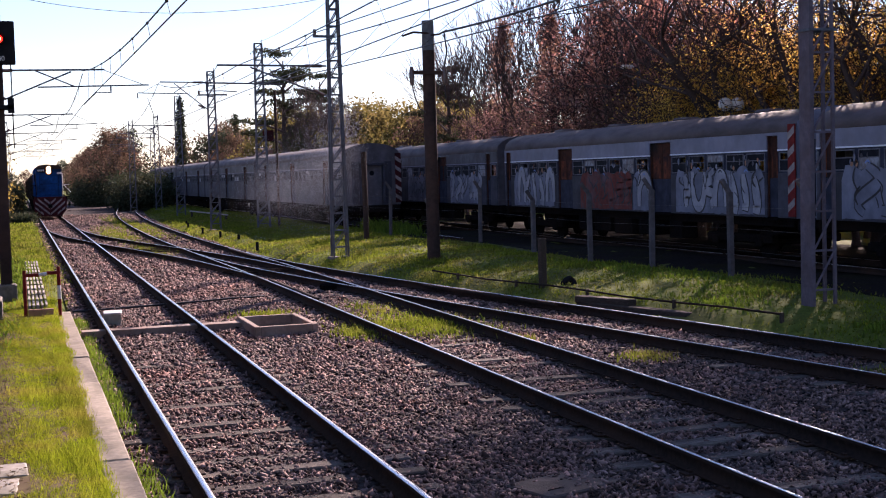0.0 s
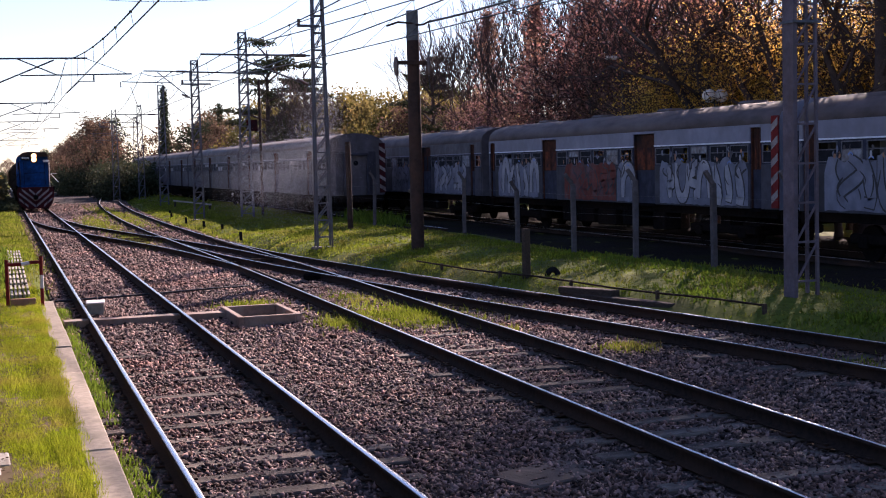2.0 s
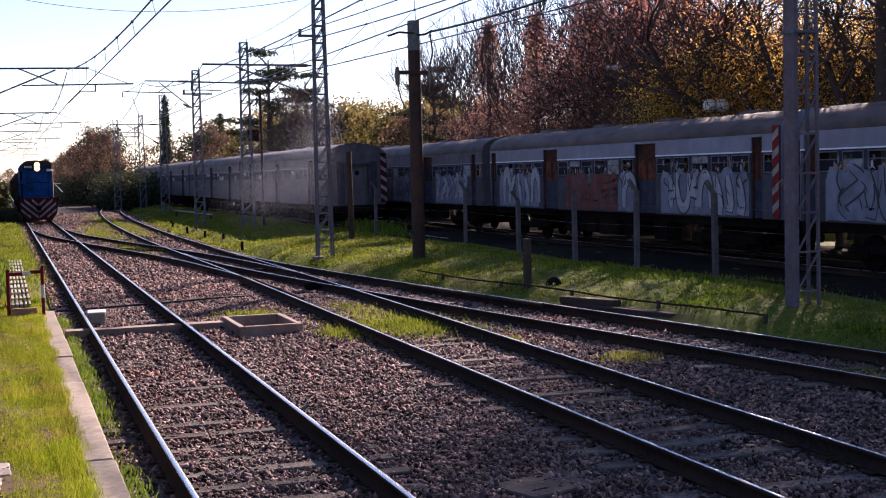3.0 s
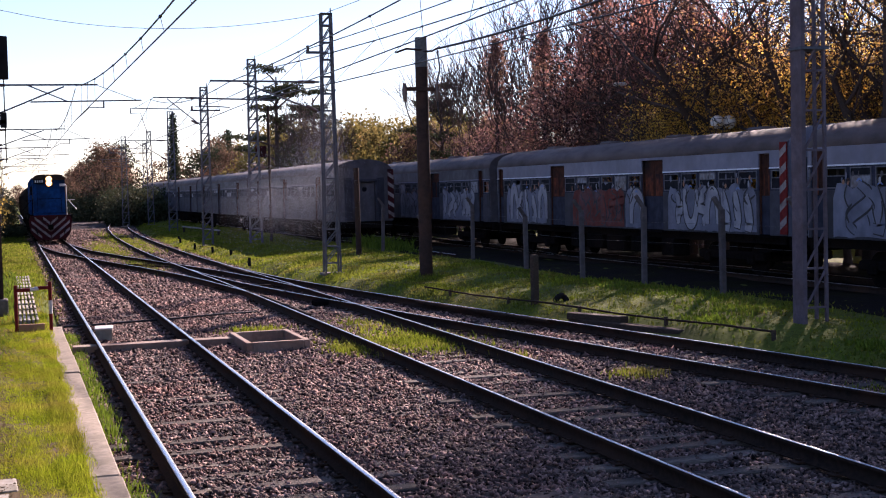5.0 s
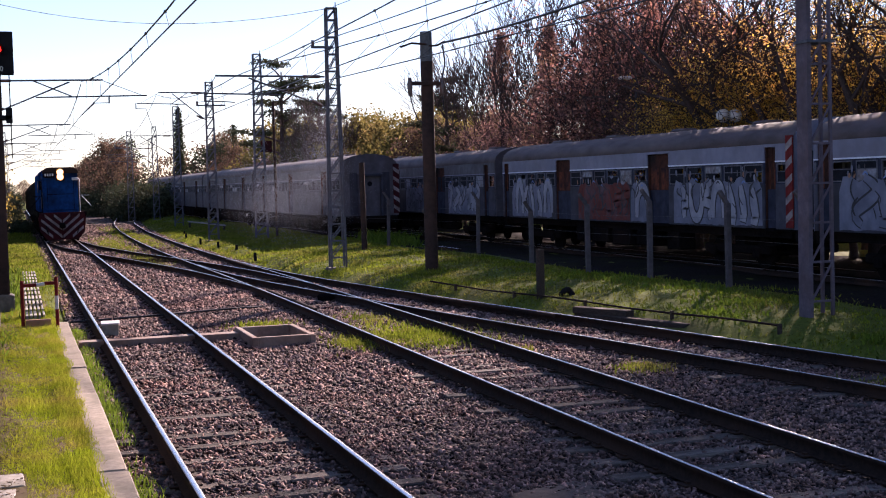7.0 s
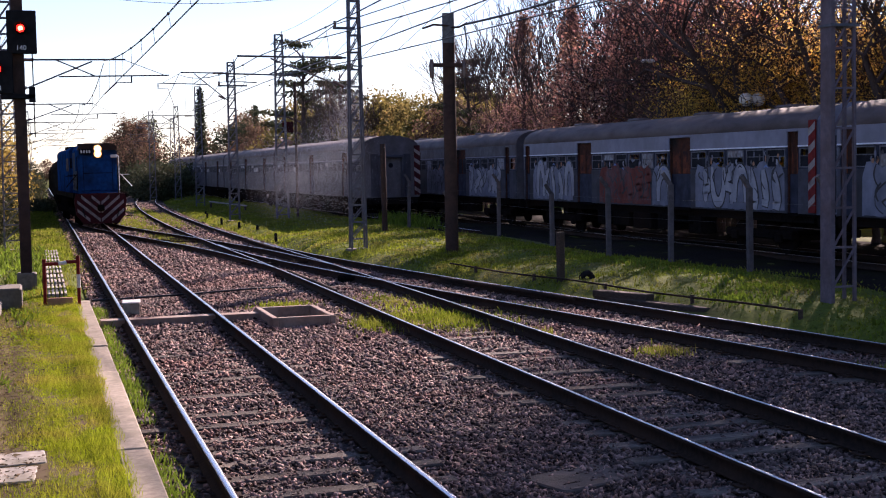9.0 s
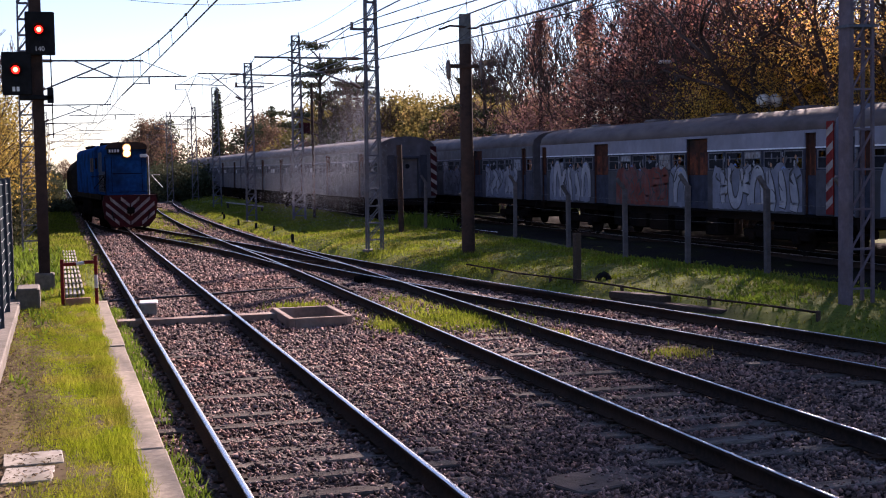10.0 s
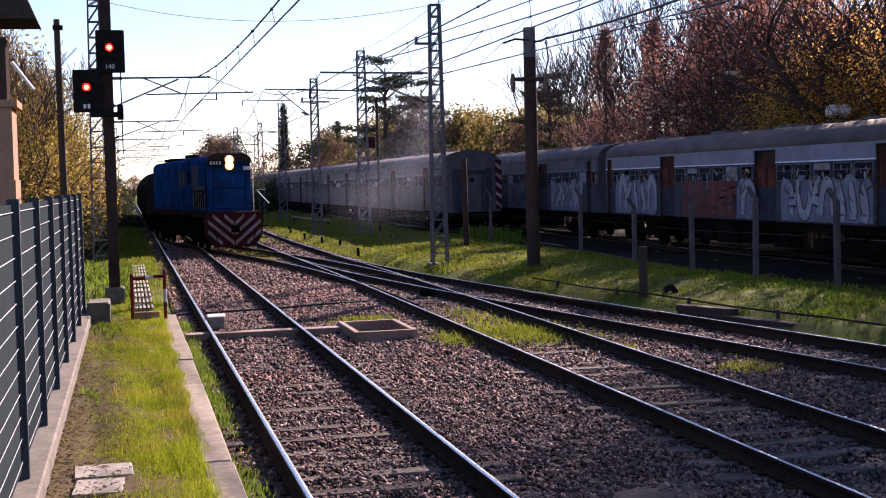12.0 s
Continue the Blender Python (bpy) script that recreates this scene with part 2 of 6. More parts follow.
# near-black earth: the coaches' shadow is put into this colour
M_SIDING = material("shaded_siding_bed", (0.022, 0.017, 0.015), (0.010, 0.008, 0.008), 0.98, scale=14, bump=0.8, c3=(0.02, 0.02, 0.008), big=0.6, spec=0.02)
M_OLDWHITE = material("yellowed_white_paint", (0.35, 0.295, 0.29), (0.22, 0.185, 0.18), 0.75, scale=9, c3=(0.12, 0.09, 0.09), big=1.8, spec=0.15)
M_SMOKE = material("blue_smoke", (0.44, 0.46, 0.52), (0.36, 0.38, 0.44), 0.9, spec=0.0, translucent=0.5)
M_PLANK = material("orange_plank", (0.42, 0.2, 0.12), (0.3, 0.15, 0.09), 0.8, scale=8, bump=0.2)
M_HOUSE = material("far_wall", (0.45, 0.42, 0.40), (0.35, 0.32, 0.30), 0.9, scale=2)
M_TILE = material("far_roof", (0.22, 0.12, 0.09), (0.15, 0.09, 0.07), 0.9, scale=3)


# ---------------- mesh tools ----------------
class Geo:
    """Collects boxes, tubes and sheets into one mesh."""
    def __init__(self):
        self.v, self.f, self.smooth = [], [], []

    def add(self, verts, faces, smooth=False):
        n = len(self.v)
        self.v += [tuple(p) for p in verts]
        self.f += [tuple(i + n for i in fc) for fc in faces]
        self.smooth += [smooth] * len(faces)
        return self

    def box(self, x0, x1, y0, y1, z0, z1, m=None, bev=0.0):
        """A box, its long edges chamfered where bev is given."""
        if bev:
            b = min(bev, 0.45 * min(x1 - x0, y1 - y0, z1 - z0))
            rings = [(z0, b), (z0 + b, 0), (z1 - b, 0), (z1, b)]
            p = []
            for z, i in rings:
                p += [(x0 + i + b, y0 + i, z), (x1 - i - b, y0 + i, z), (x1 - i, y0 + i + b, z), (x1 - i, y1 - i - b, z),
                      (x1 - i - b, y1 - i, z), (x0 + i + b, y1 - i, z), (x0 + i, y1 - i - b, z), (x0 + i, y0 + i + b, z)]
            f = [tuple(range(7, -1, -1)), tuple(range(24, 32))]
            for r in range(3):
                f += [(r * 8 + k, r * 8 + (k + 1) % 8, r * 8 + 8 + (k + 1) % 8, r * 8 + 8 + k) for k in range(8)]
        else:
            p = [(x0, y0, z0), (x1, y0, z0), (x1, y1, z0), (x0, y1, z0), (x0, y0, z1), (x1, y0, z1), (x1, y1, z1), (x0, y1, z1)]
            f = [(3, 2, 1, 0), (4, 5, 6, 7), (0, 1, 5, 4), (1, 2, 6, 5), (2, 3, 7, 6), (3, 0, 4, 7)]
        if m is not None:
            p = [m @ Vector(q) for q in p]
        return self.add(p, f)

    def tube(self, pts, r, n=8, smooth=True, cap=True):
        """A round bar along pts; r is one radius or one for each point."""
        pts = [Vector(p) for p in pts]
        rs = r if isinstance(r, (list, tuple)) else [r] * len(pts)
        verts, faces = [], []
        for i, p in enumerate(pts):
            d = (pts[min(i + 1, len(pts) - 1)] - pts[max(i - 1, 0)]).normalized()
            u = d.cross(Vector((0, 0, 1)) if abs(d.z) < 0.9 else Vector((1, 0, 0))).normalized()
            w = d.cross(u)
            verts += [p + (u * math.cos(2 * math.pi * k / n) + w * math.sin(2 * math.pi * k / n)) * rs[i] for k in range(n)]
        for i in range(len(pts) - 1):
            faces += [(i * n + k, i * n + (k + 1) % n, (i + 1) * n + (k + 1) % n, (i + 1) * n + k) for k in range(n)]
        self.add(verts, faces, smooth)
        if cap:
            self.add(verts[:n], [tuple(range(n - 1, -1, -1))])
            self.add(verts[-n:], [tuple(range(n))])
        return self

    def bar(self, a, b, w, h=None):
        """A square bar from a to b."""
        a, b = Vector(a), Vector(b)
        h = h or w
        d = (b - a).normalized()
        u = d.cross(Vector((0, 0, 1)) if abs(d.z) < 0.95 else Vector((0, 1, 0))).normalized()
        t = d.cross(u)
        p = [q + u * sx * w / 2 + t * sy * h / 2 for q in (a, b) for sx, sy in ((-1, -1), (1, -1), (1, 1), (-1, 1))]
        return self.add(p, [(3, 2, 1, 0), (4, 5, 6, 7), (0, 1, 5, 4), (1, 2, 6, 5), (2, 3, 7, 6), (3, 0, 4, 7)])

    def prism(self, profile, y0, y1, smooth=False, cap=True):
        """A closed profile of (x, z) drawn out along y."""
        n = len(profile)
        p = [(x, y0, z) for x, z in profile] + [(x, y1, z) for x, z in profile]
        self.add(p, [(k, (k + 1) % n, n + (k + 1) % n, n + k) for k in range(n)], smooth)
        if cap:
            self.add(p, [tuple(range(n - 1, -1, -1)), tuple(range(n, 2 * n))])
        return self

    def ball(self, c, r, n=10, m=6, squash=1.0):
        c = Vector(c)
        p = [c + Vector((r * math.sin(math.pi * j / m) * math.cos(2 * math.pi * i / n), r * math.sin(math.pi * j / m) * math.sin(2 * math.pi * i / n),
                         r * squash * math.cos(math.pi * j / m))) for j in range(m + 1) for i in range(n)]
        return self.add(p, [(j * n + i, (j + 1) * n + i, (j + 1) * n + (i + 1) % n, j * n + (i + 1) % n) for j in range(m) for i in range(n)], True)

    def disc(self, c, axis, r, depth, n=16):
        c, axis = Vector(c), Vector(axis).normalized()
        return self.tube([c - axis * depth / 2, c + axis * depth / 2], r, n, smooth=False)

    def mesh(self, name, mat):
        me = bpy.data.meshes.new(name)
        me.from_pydata(self.v, [], self.f)
        me.polygons.foreach_set("use_smooth", self.smooth)
        me.materials.append(mat)
        me.update()
        return me


def part(name, geo, mat, parent=None, label=""):
    """Links a Geo, or a mesh that is ready, as one object under a thing or a part."""
    me = geo.mesh(name, mat) if isinstance(geo, Geo) else geo
    ob = new(name, me)
    ob.parent = parent
    return tagged(ob, label) if label else ob


def thing(name, label, category, m=None, group="", kind=""):
    ob = new(name)
    ob.matrix_basis = m or Matrix()
    return tagged(ob, label, category, group, kind)


def arrays_mesh(name, verts, faces, mat, smooth=False):
    """A mesh from numpy arrays of vertices and equal-sided faces."""
    me = bpy.data.meshes.new(name)
    k = faces.shape[1]
    me.vertices.add(len(verts))
    me.vertices.foreach_set("co", verts.astype(np.float32).ravel())
    me.loops.add(faces.size)
    me.loops.foreach_set("vertex_index", faces.astype(np.int32).ravel())
    me.polygons.add(len(faces))
    me.polygons.foreach_set("loop_start", np.arange(0, faces.size, k, dtype=np.int32))
    me.polygons.foreach_set("loop_total", np.full(len(faces), k, dtype=np.int32))
    if smooth:
        me.polygons.foreach_set("use_smooth", np.ones(len(faces), dtype=bool))
    me.materials.append(mat)
    me.update(calc_edges=True)
    return me


def blades_mesh(name, pos, height, width, mat, rng, lean=0.45):
    """Grass: a bent blade of three points and a tip at each place."""
    n = len(pos)
    a = rng.uniform(0, 2 * np.pi, n)
    u = np.stack([np.cos(a), np.sin(a), np.zeros(n)], 1)
    b = rng.uniform(0, 2 * np.pi, n)
    l = np.stack([np.cos(b), np.sin(b), np.zeros(n)], 1) * (rng.uniform(0.1, 1.0, n) * lean * height)[:, None]
    h = height * rng.uniform(0.5, 1.25, n)
    w = (width * rng.uniform(0.7, 1.3, n))[:, None]
    up = np.stack([np.zeros(n), np.zeros(n), h], 1)
    v = np.stack([pos - u * w / 2, pos + u * w / 2, pos + u * w * 0.35 + up * 0.6 + l * 0.4, pos - u * w * 0.35 + up * 0.6 + l * 0.4, pos + up + l], 1).reshape(-1, 3)
    i = np.arange(n)[:, None] * 5
    f = np.concatenate([i + [0, 1, 2], i + [0, 2, 3], i + [3, 2, 4]], 0)
    return arrays_mesh(name, v, f, mat)


RNG = np.random.default_rng(7)


def ease(a, b, x):
    t = np.clip((x - a) / (b - a), 0, 1)
    return t * t * (3 - 2 * t)


# ---------------- the tracks' lines in plan: x of the centre at each y ----------------
GAUGE = 1.676
T1X = 2.27
def line_1(y):
    return np.full_like(np.asarray(y, float), T1X)
def smooth_line(ys, xs):
    ys, xs = np.array(ys, float), np.array(xs, float)
    fy = np.linspace(ys[0], ys[-1], 400)
    fx = np.interp(fy, ys, xs)
    k = np.ones(21) / 21
    pad = np.concatenate([fx[0] + (fx[1] - fx[0]) * np.arange(-10, 0), fx, fx[-1] + (fx[-1] - fx[-2]) * np.arange(1, 11)])
    fx = np.convolve(pad, k, "valid")
    return lambda y: np.interp(y, fy, fx)
line_2 = smooth_line([-10, 10, 30, 36, 60, 75, 92, 113, 150, 240], [6.62, 6.70, 6.87, 6.92, 6.76, 6.98, 7.45, 8.50, 11.6, 22.0])
line_x = smooth_line([34, 36, 42, 46, 50, 58, 67, 74, 80, 86], [6.92, 6.88, 6.45, 5.98, 5.40, 4.15, 2.95, 2.45, 2.27, 2.27])
line_3 = smooth_line([-10, 5, 10, 15, 20, 25, 30, 35.5, 40, 45, 48], [13.9, 12.3, 11.62, 10.88, 10.08, 9.28, 8.50, 7.75, 7.24, 6.93, 6.88])

# ---------------- ground: one sheet ----------------
def bank_edge(y):
    """x at which the ballast gives way to the grass bank on the right."""
    y = np.asarray(y, float)
    return np.where(y < 44, line_3(np.minimum(y, 44)), line_2(y)) + 1.75


def ground_z(x, y):
    x, y = np.asarray(x, float), np.asarray(y, float)
    e = bank_edge(y)
    rise = ease(e - 0.3, e + 0.9, x)
    low = ease(0.85, 1.0, x) * (1 - rise)
    z = -0.34 * low - 0.10 * ease(-1.6, -1.2, x) * (1 - ease(0.85, 0.95, x)) * (1 - ease(33, 34.5, y))
    z = z + 0.10 * rise * (np.sin(x * 0.9 + 0.4 * y) * 0.5 + np.sin(y * 0.37 + x * 0.3)) * 0.6 * ease(0, 3, x - e)
    z = z + 0.12 * ease(0.8, 3.0, x - e) * (1 - ease(14, 17, x))
    return z - 0.15 * ease(15.5, 17.5, x) * (1 - ease(26, 28, x))


def build_ground():
    xs = np.concatenate([[-1800, -500, -150, -60, -30, -15, -8, -4, -2], np.arange(-1, 20, 0.25), np.arange(20, 40, 2), [50, 80, 160, 500, 1800]])
    ys = np.concatenate([[-600, -100, -30, -10, 0, 4], np.arange(6, 60, 0.3), np.arange(60, 130, 1.0), [140, 170, 220, 350, 700, 2500]])
    X, Y = np.meshgrid(xs, ys)
    Z = ground_z(X, Y)
    Z = Z + np.where((np.abs(X) < 25) & (Y < 130), RNG.normal(0, 0.008, X.shape), 0)
    v = np.stack([X, Y, Z], -1).reshape(-1, 3)
    nx, ny = len(xs), len(ys)
    i = (np.arange(ny - 1)[:, None] * nx + np.arange(nx - 1)[None]).ravel()
    f = np.stack([i, i + 1, i + 1 + nx, i + nx], 1)
    ob = new("ground", arrays_mesh("ground", v, f, M_GROUND, True))
    tagged(ob, "uneven soil and rough grass beside the tracks", "ground", kind="structure")


def ballast_z(x, y):
    return -0.212 + 0.012 * np.sin(x * 5.1 + y * 1.3) * np.sin(y * 2.3 - x)


def build_ballast():
    ys = np.concatenate([np.arange(-12, 6, 1.0), np.arange(6, 60, 0.25), np.arange(60, 150, 1.0), np.arange(150, 241, 6.0)])
    n = 44
    rows = []
    for y in ys:
        rows.append(np.linspace(0.95, float(bank_edge(y)) - 0.15, n))
    X = np.array(rows)
    Y = np.repeat(ys[:, None], n, 1)
    Z = ballast_z(X, Y) + RNG.normal(0, 0.006, X.shape)
    Z[:, -1] -= 0.12
    v = np.stack([X, Y, Z], -1).reshape(-1, 3)
    i = (np.arange(len(ys) - 1)[:, None] * n + np.arange(n - 1)[None]).ravel()
    f = np.stack([i, i + 1, i + 1 + n, i + n], 1)
    tagged(new("ballast_bed", arrays_mesh("ballast_bed", v, f, M_BALLAST, True)), "brown-grey crushed stone ballast bed under the tracks", "ballast", kind="structure")


def build_stones():
    """Loose stones of the ballast, each a crooked eight-sided pebble."""
    n_try = 195000
    y = np.concatenate([7.5 + 30 * RNG.uniform(0, 1, n_try - 50000) ** 1.5, 33 + 30 * RNG.uniform(0, 1, 30000) ** 1.2, 60 + 60 * RNG.uniform(0, 1, 20000)])
    x = 0.98 + RNG.uniform(0, 1, n_try) * (bank_edge(y) - 1.2)
    keep = np.ones(n_try, bool)
    for ln in (line_1, line_2, line_3, line_x):
        for s in (-1, 1):
            near = np.abs(x - (ln(y) + s * GAUGE / 2)) < 0.07
            if ln is line_x:
                near &= y > 35
            keep &= ~near
    keep &= ~((x > 3.92) & (x < 5.12) & (y > 23.3) & (y < 25.3))
    x, y = x[keep], y[keep]
    n = len(x)
    s = RNG.uniform(0.015, 0.037, n) * (1 + 0.3 * (y > 18) + 0.5 * (y > 34) + 0.6 * (y > 58))
    z = ballast_z(x, y) + RNG.uniform(-0.006, 0.022, n)
    base = np.array([[1, 0, 0], [0, 1, 0], [-1, 0, 0], [0, -1, 0], [0, 0, 0.8], [0, 0, -0.6]], float)
    v = base[None] * s[:, None, None] * RNG.uniform(0.45, 1.45, (n, 6, 1)) * RNG.uniform(0.55, 1.4, (n, 1, 3)) + RNG.normal(0, 0.22, (n, 6, 3)) * s[:, None, None]
    a = RNG.uniform(0, 2 * np.pi, n)
    b = RNG.uniform(-1.0, 1.0, n)
    ca, sa, cb, sb = np.cos(a)[:, None], np.sin(a)[:, None], np.cos(b)[:, None], np.sin(b)[:, None]
    vx, vy, vz = v[..., 0], v[..., 1], v[..., 2]
    vx, vz = vx * cb - vz * sb, vx * sb + vz * cb
    v = np.stack([vx * ca - vy * sa + x[:, None], vx * sa + vy * ca + y[:, None], vz + z[:, None]], -1).reshape(-1, 3)
    fb = np.array([[0, 1, 4], [1, 2, 4], [2, 3, 4], [3, 0, 4], [1, 0, 5], [2, 1, 5], [3, 2, 5], [0, 3, 5]])
    f = (fb[None] + (np.arange(n) * 6)[:, None, None]).reshape(-1, 3)
    tagged(new("ballast_stones", arrays_mesh("ballast_stones", v, f, M_STONE)), "loose brown and grey crushed ballast stones", "ballast", kind="stuff")


def rail_geo(line, y0, y1, side, step=1.0, polish=0.025):
    """A flat-bottomed rail along a line in plan; the worn head is a mesh of its own."""
    prof = [(-0.07, -0.165), (0.07, -0.165), (0.07, -0.152), (0.012, -0.135), (0.012, -0.045), (0.036, -0.034), (0.036, -0.006), (-0.036, -0.006), (-0.036, -0.034),
            (-0.012, -0.045), (-0.012, -0.135), (-0.07, -0.152)]
    head = [(-polish - 0.003, -0.0055), (polish + 0.003, -0.0055), (polish, 0.0), (-polish, 0.0)]
    ys = np.arange(y0, y1 + step / 2, step)
    xs = line(ys) + side * GAUGE / 2
    out = []
    for p in (prof, head):
        n = len(p)
        v = np.array([[(x + a, y, z) for a, z in p] for x, y in zip(xs, ys)]).reshape(-1, 3)
        f = np.array([(i * n + k, i * n + (k + 1) % n, (i + 1) * n + (k + 1) % n, (i + 1) * n + k) for i in range(len(ys) - 1) for k in range(n)])
        out.append((v, f))
    return out


SLEEPER_ME = Geo().box(-1.35, 1.35, -0.12, 0.12, -0.30, -0.168, bev=0.015).mesh("sleeper", M_SLEEPER)
PLATE_ME = Geo().box(-0.16, 0.16, -0.08, 0.08, -0.17, -0.150, bev=0.006).box(-0.11, -0.075, -0.03, 0.03, -0.15, -0.13).box(0.075, 0.11, -0.03, 0.03, -0.15, -0.13).mesh("rail_clip", M_RAIL)


def build_track(name, line, y0, y1, label, sl0, sl1, polish=0.025, lift=0.0):
    t = thing(name, label, "railway track", kind="structure")
    for side in (-1, 1):
        (v, f), (hv, hf) = rail_geo(line, y0, y1, side, polish=polish)
        r = part("rail", arrays_mesh("rail", v, f, M_RAIL), M_RAIL, t)
        part("rail_head", arrays_mesh("rail_head", hv, hf, M_RAILTOP), M_RAILTOP, r, "bright worn running surface")
    rnd = random.Random(3)
    y = sl0
    while y < sl1:
        s = part("sleeper", SLEEPER_ME, None, t)
        s.location = (float(line(y)) + rnd.uniform(-0.05, 0.05), y, rnd.uniform(-0.045, -0.014) + lift)
        s.rotation_euler = (0, rnd.uniform(-0.006, 0.006), rnd.uniform(-0.015, 0.015) - math.atan(float(line(y + 1) - line(y))))
        if y < 40:
            for side in (-1, 1):
                c = part("rail_clip", PLATE_ME, None, t)
                c.location = (float(line(y)) + side * GAUGE / 2, y, 0)
        y += rnd.uniform(0.60, 0.70)
    return t


def build_crossing_bits():
    """Check rails, frogs and point gear where the tracks join."""
    g = thing("point_gear", "rusty check rails and frog where tracks join", "railway points")
    for ln, y0, y1, side, off in ((line_2, 28, 34, -1, 0.13), (line_3, 24, 30, 1, -0.14), (line_1, 60, 66, -1, 0.12), (line_2, 44, 50, 1, -0.12)):
        ys = np.arange(y0, y1 + 0.1, 0.5)
        pts = [(float(ln(y)) + side * GAUGE / 2 + off, y, -0.03) for y in ys]
        part("check_rail", Geo().tube(pts, 0.045, 6), M_RAIL, g)
    for y in (52.0, 53.1, 54.2, 38.2, 38.9):
        part("point_rod", Geo().bar((float(line_x(y)) - 1.0, y, -0.11), (float(line_x(y)) + 1.0, y, -0.11), 0.05), M_RAIL, g)
    part("point_motor", Geo().box(7.1, 7.75, 31.6, 32.1, -0.2, -0.02, bev=0.04), M_UNDER, g)
    part("cross_cable", Geo().tube([(1.0, 29.6, -0.15), (2.3, 29.8, -0.14), (3.4, 30.2, -0.15), (4.6, 30.6, -0.14), (5.5, 31.0, -0.17)], 0.025, 6), M_WIRE, g)


# A sheet over the ground, coloured as the shade under the coaches.
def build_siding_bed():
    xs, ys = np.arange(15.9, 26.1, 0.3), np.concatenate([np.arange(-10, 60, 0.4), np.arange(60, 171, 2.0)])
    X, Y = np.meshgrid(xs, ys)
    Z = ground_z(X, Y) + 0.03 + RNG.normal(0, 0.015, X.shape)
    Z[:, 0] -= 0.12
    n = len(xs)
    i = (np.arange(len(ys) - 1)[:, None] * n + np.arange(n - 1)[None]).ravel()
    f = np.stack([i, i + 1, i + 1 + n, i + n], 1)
    tagged(new("siding_bed", arrays_mesh("siding_bed", np.stack([X, Y, Z], -1).reshape(-1, 3), f, M_SIDING, True)), "dark earth bed with the shade under the parked coaches painted in", "ground", kind="structure")


def build_kerb():
    k = thing("kerb", "weathered concrete edging beside the lawn strip", "kerb", kind="structure")
    rnd = random.Random(5)
    y = 5.0
    while y < 28.2:
        l = rnd.uniform(2.0, 3.1)
        s = part("kerb_stone", Geo().box(0.615, 0.915, y + 0.008, min(y + l, 28.2) - 0.008, -0.4, 0.0, bev=0.014), M_KERB, k)
        s.location.z = rnd.uniform(-0.008, 0.012)
        s.location.x = rnd.uniform(-0.008, 0.008)
        y += l


def build_lawn_sheet():
    xs, ys = np.arange(-0.86, 0.63, 0.06), np.arange(4, 34, 0.12)
    X, Y = np.meshgrid(xs, ys)
    Z = 0.012 + 0.012 * np.sin(X * 4 + Y * 1.7) + RNG.normal(0, 0.007, X.shape) - 0.03 * ((X > 0.5) | (Y > 33))
    n = len(xs)
    i = (np.arange(len(ys) - 1)[:, None] * n + np.arange(n - 1)[None]).ravel()
    f = np.stack([i, i + 1, i + 1 + n, i + n], 1)
    tagged(new("lawn", arrays_mesh("lawn", np.stack([X, Y, Z], -1).reshape(-1, 3), f, M_STRIP, True)), "patchy lawn strip with bare earth between fence and kerb", "lawn", kind="structure")


def patch(x, y, f, seed=0.0):
    """Soft patchiness between 0 and 1."""
    return 0.5 + 0.25 * (np.sin(x * f * 1.3 + seed + np.sin(y * f * 0.7)) + np.sin(y * f + 2 * seed + np.sin(x * f * 1.1)))


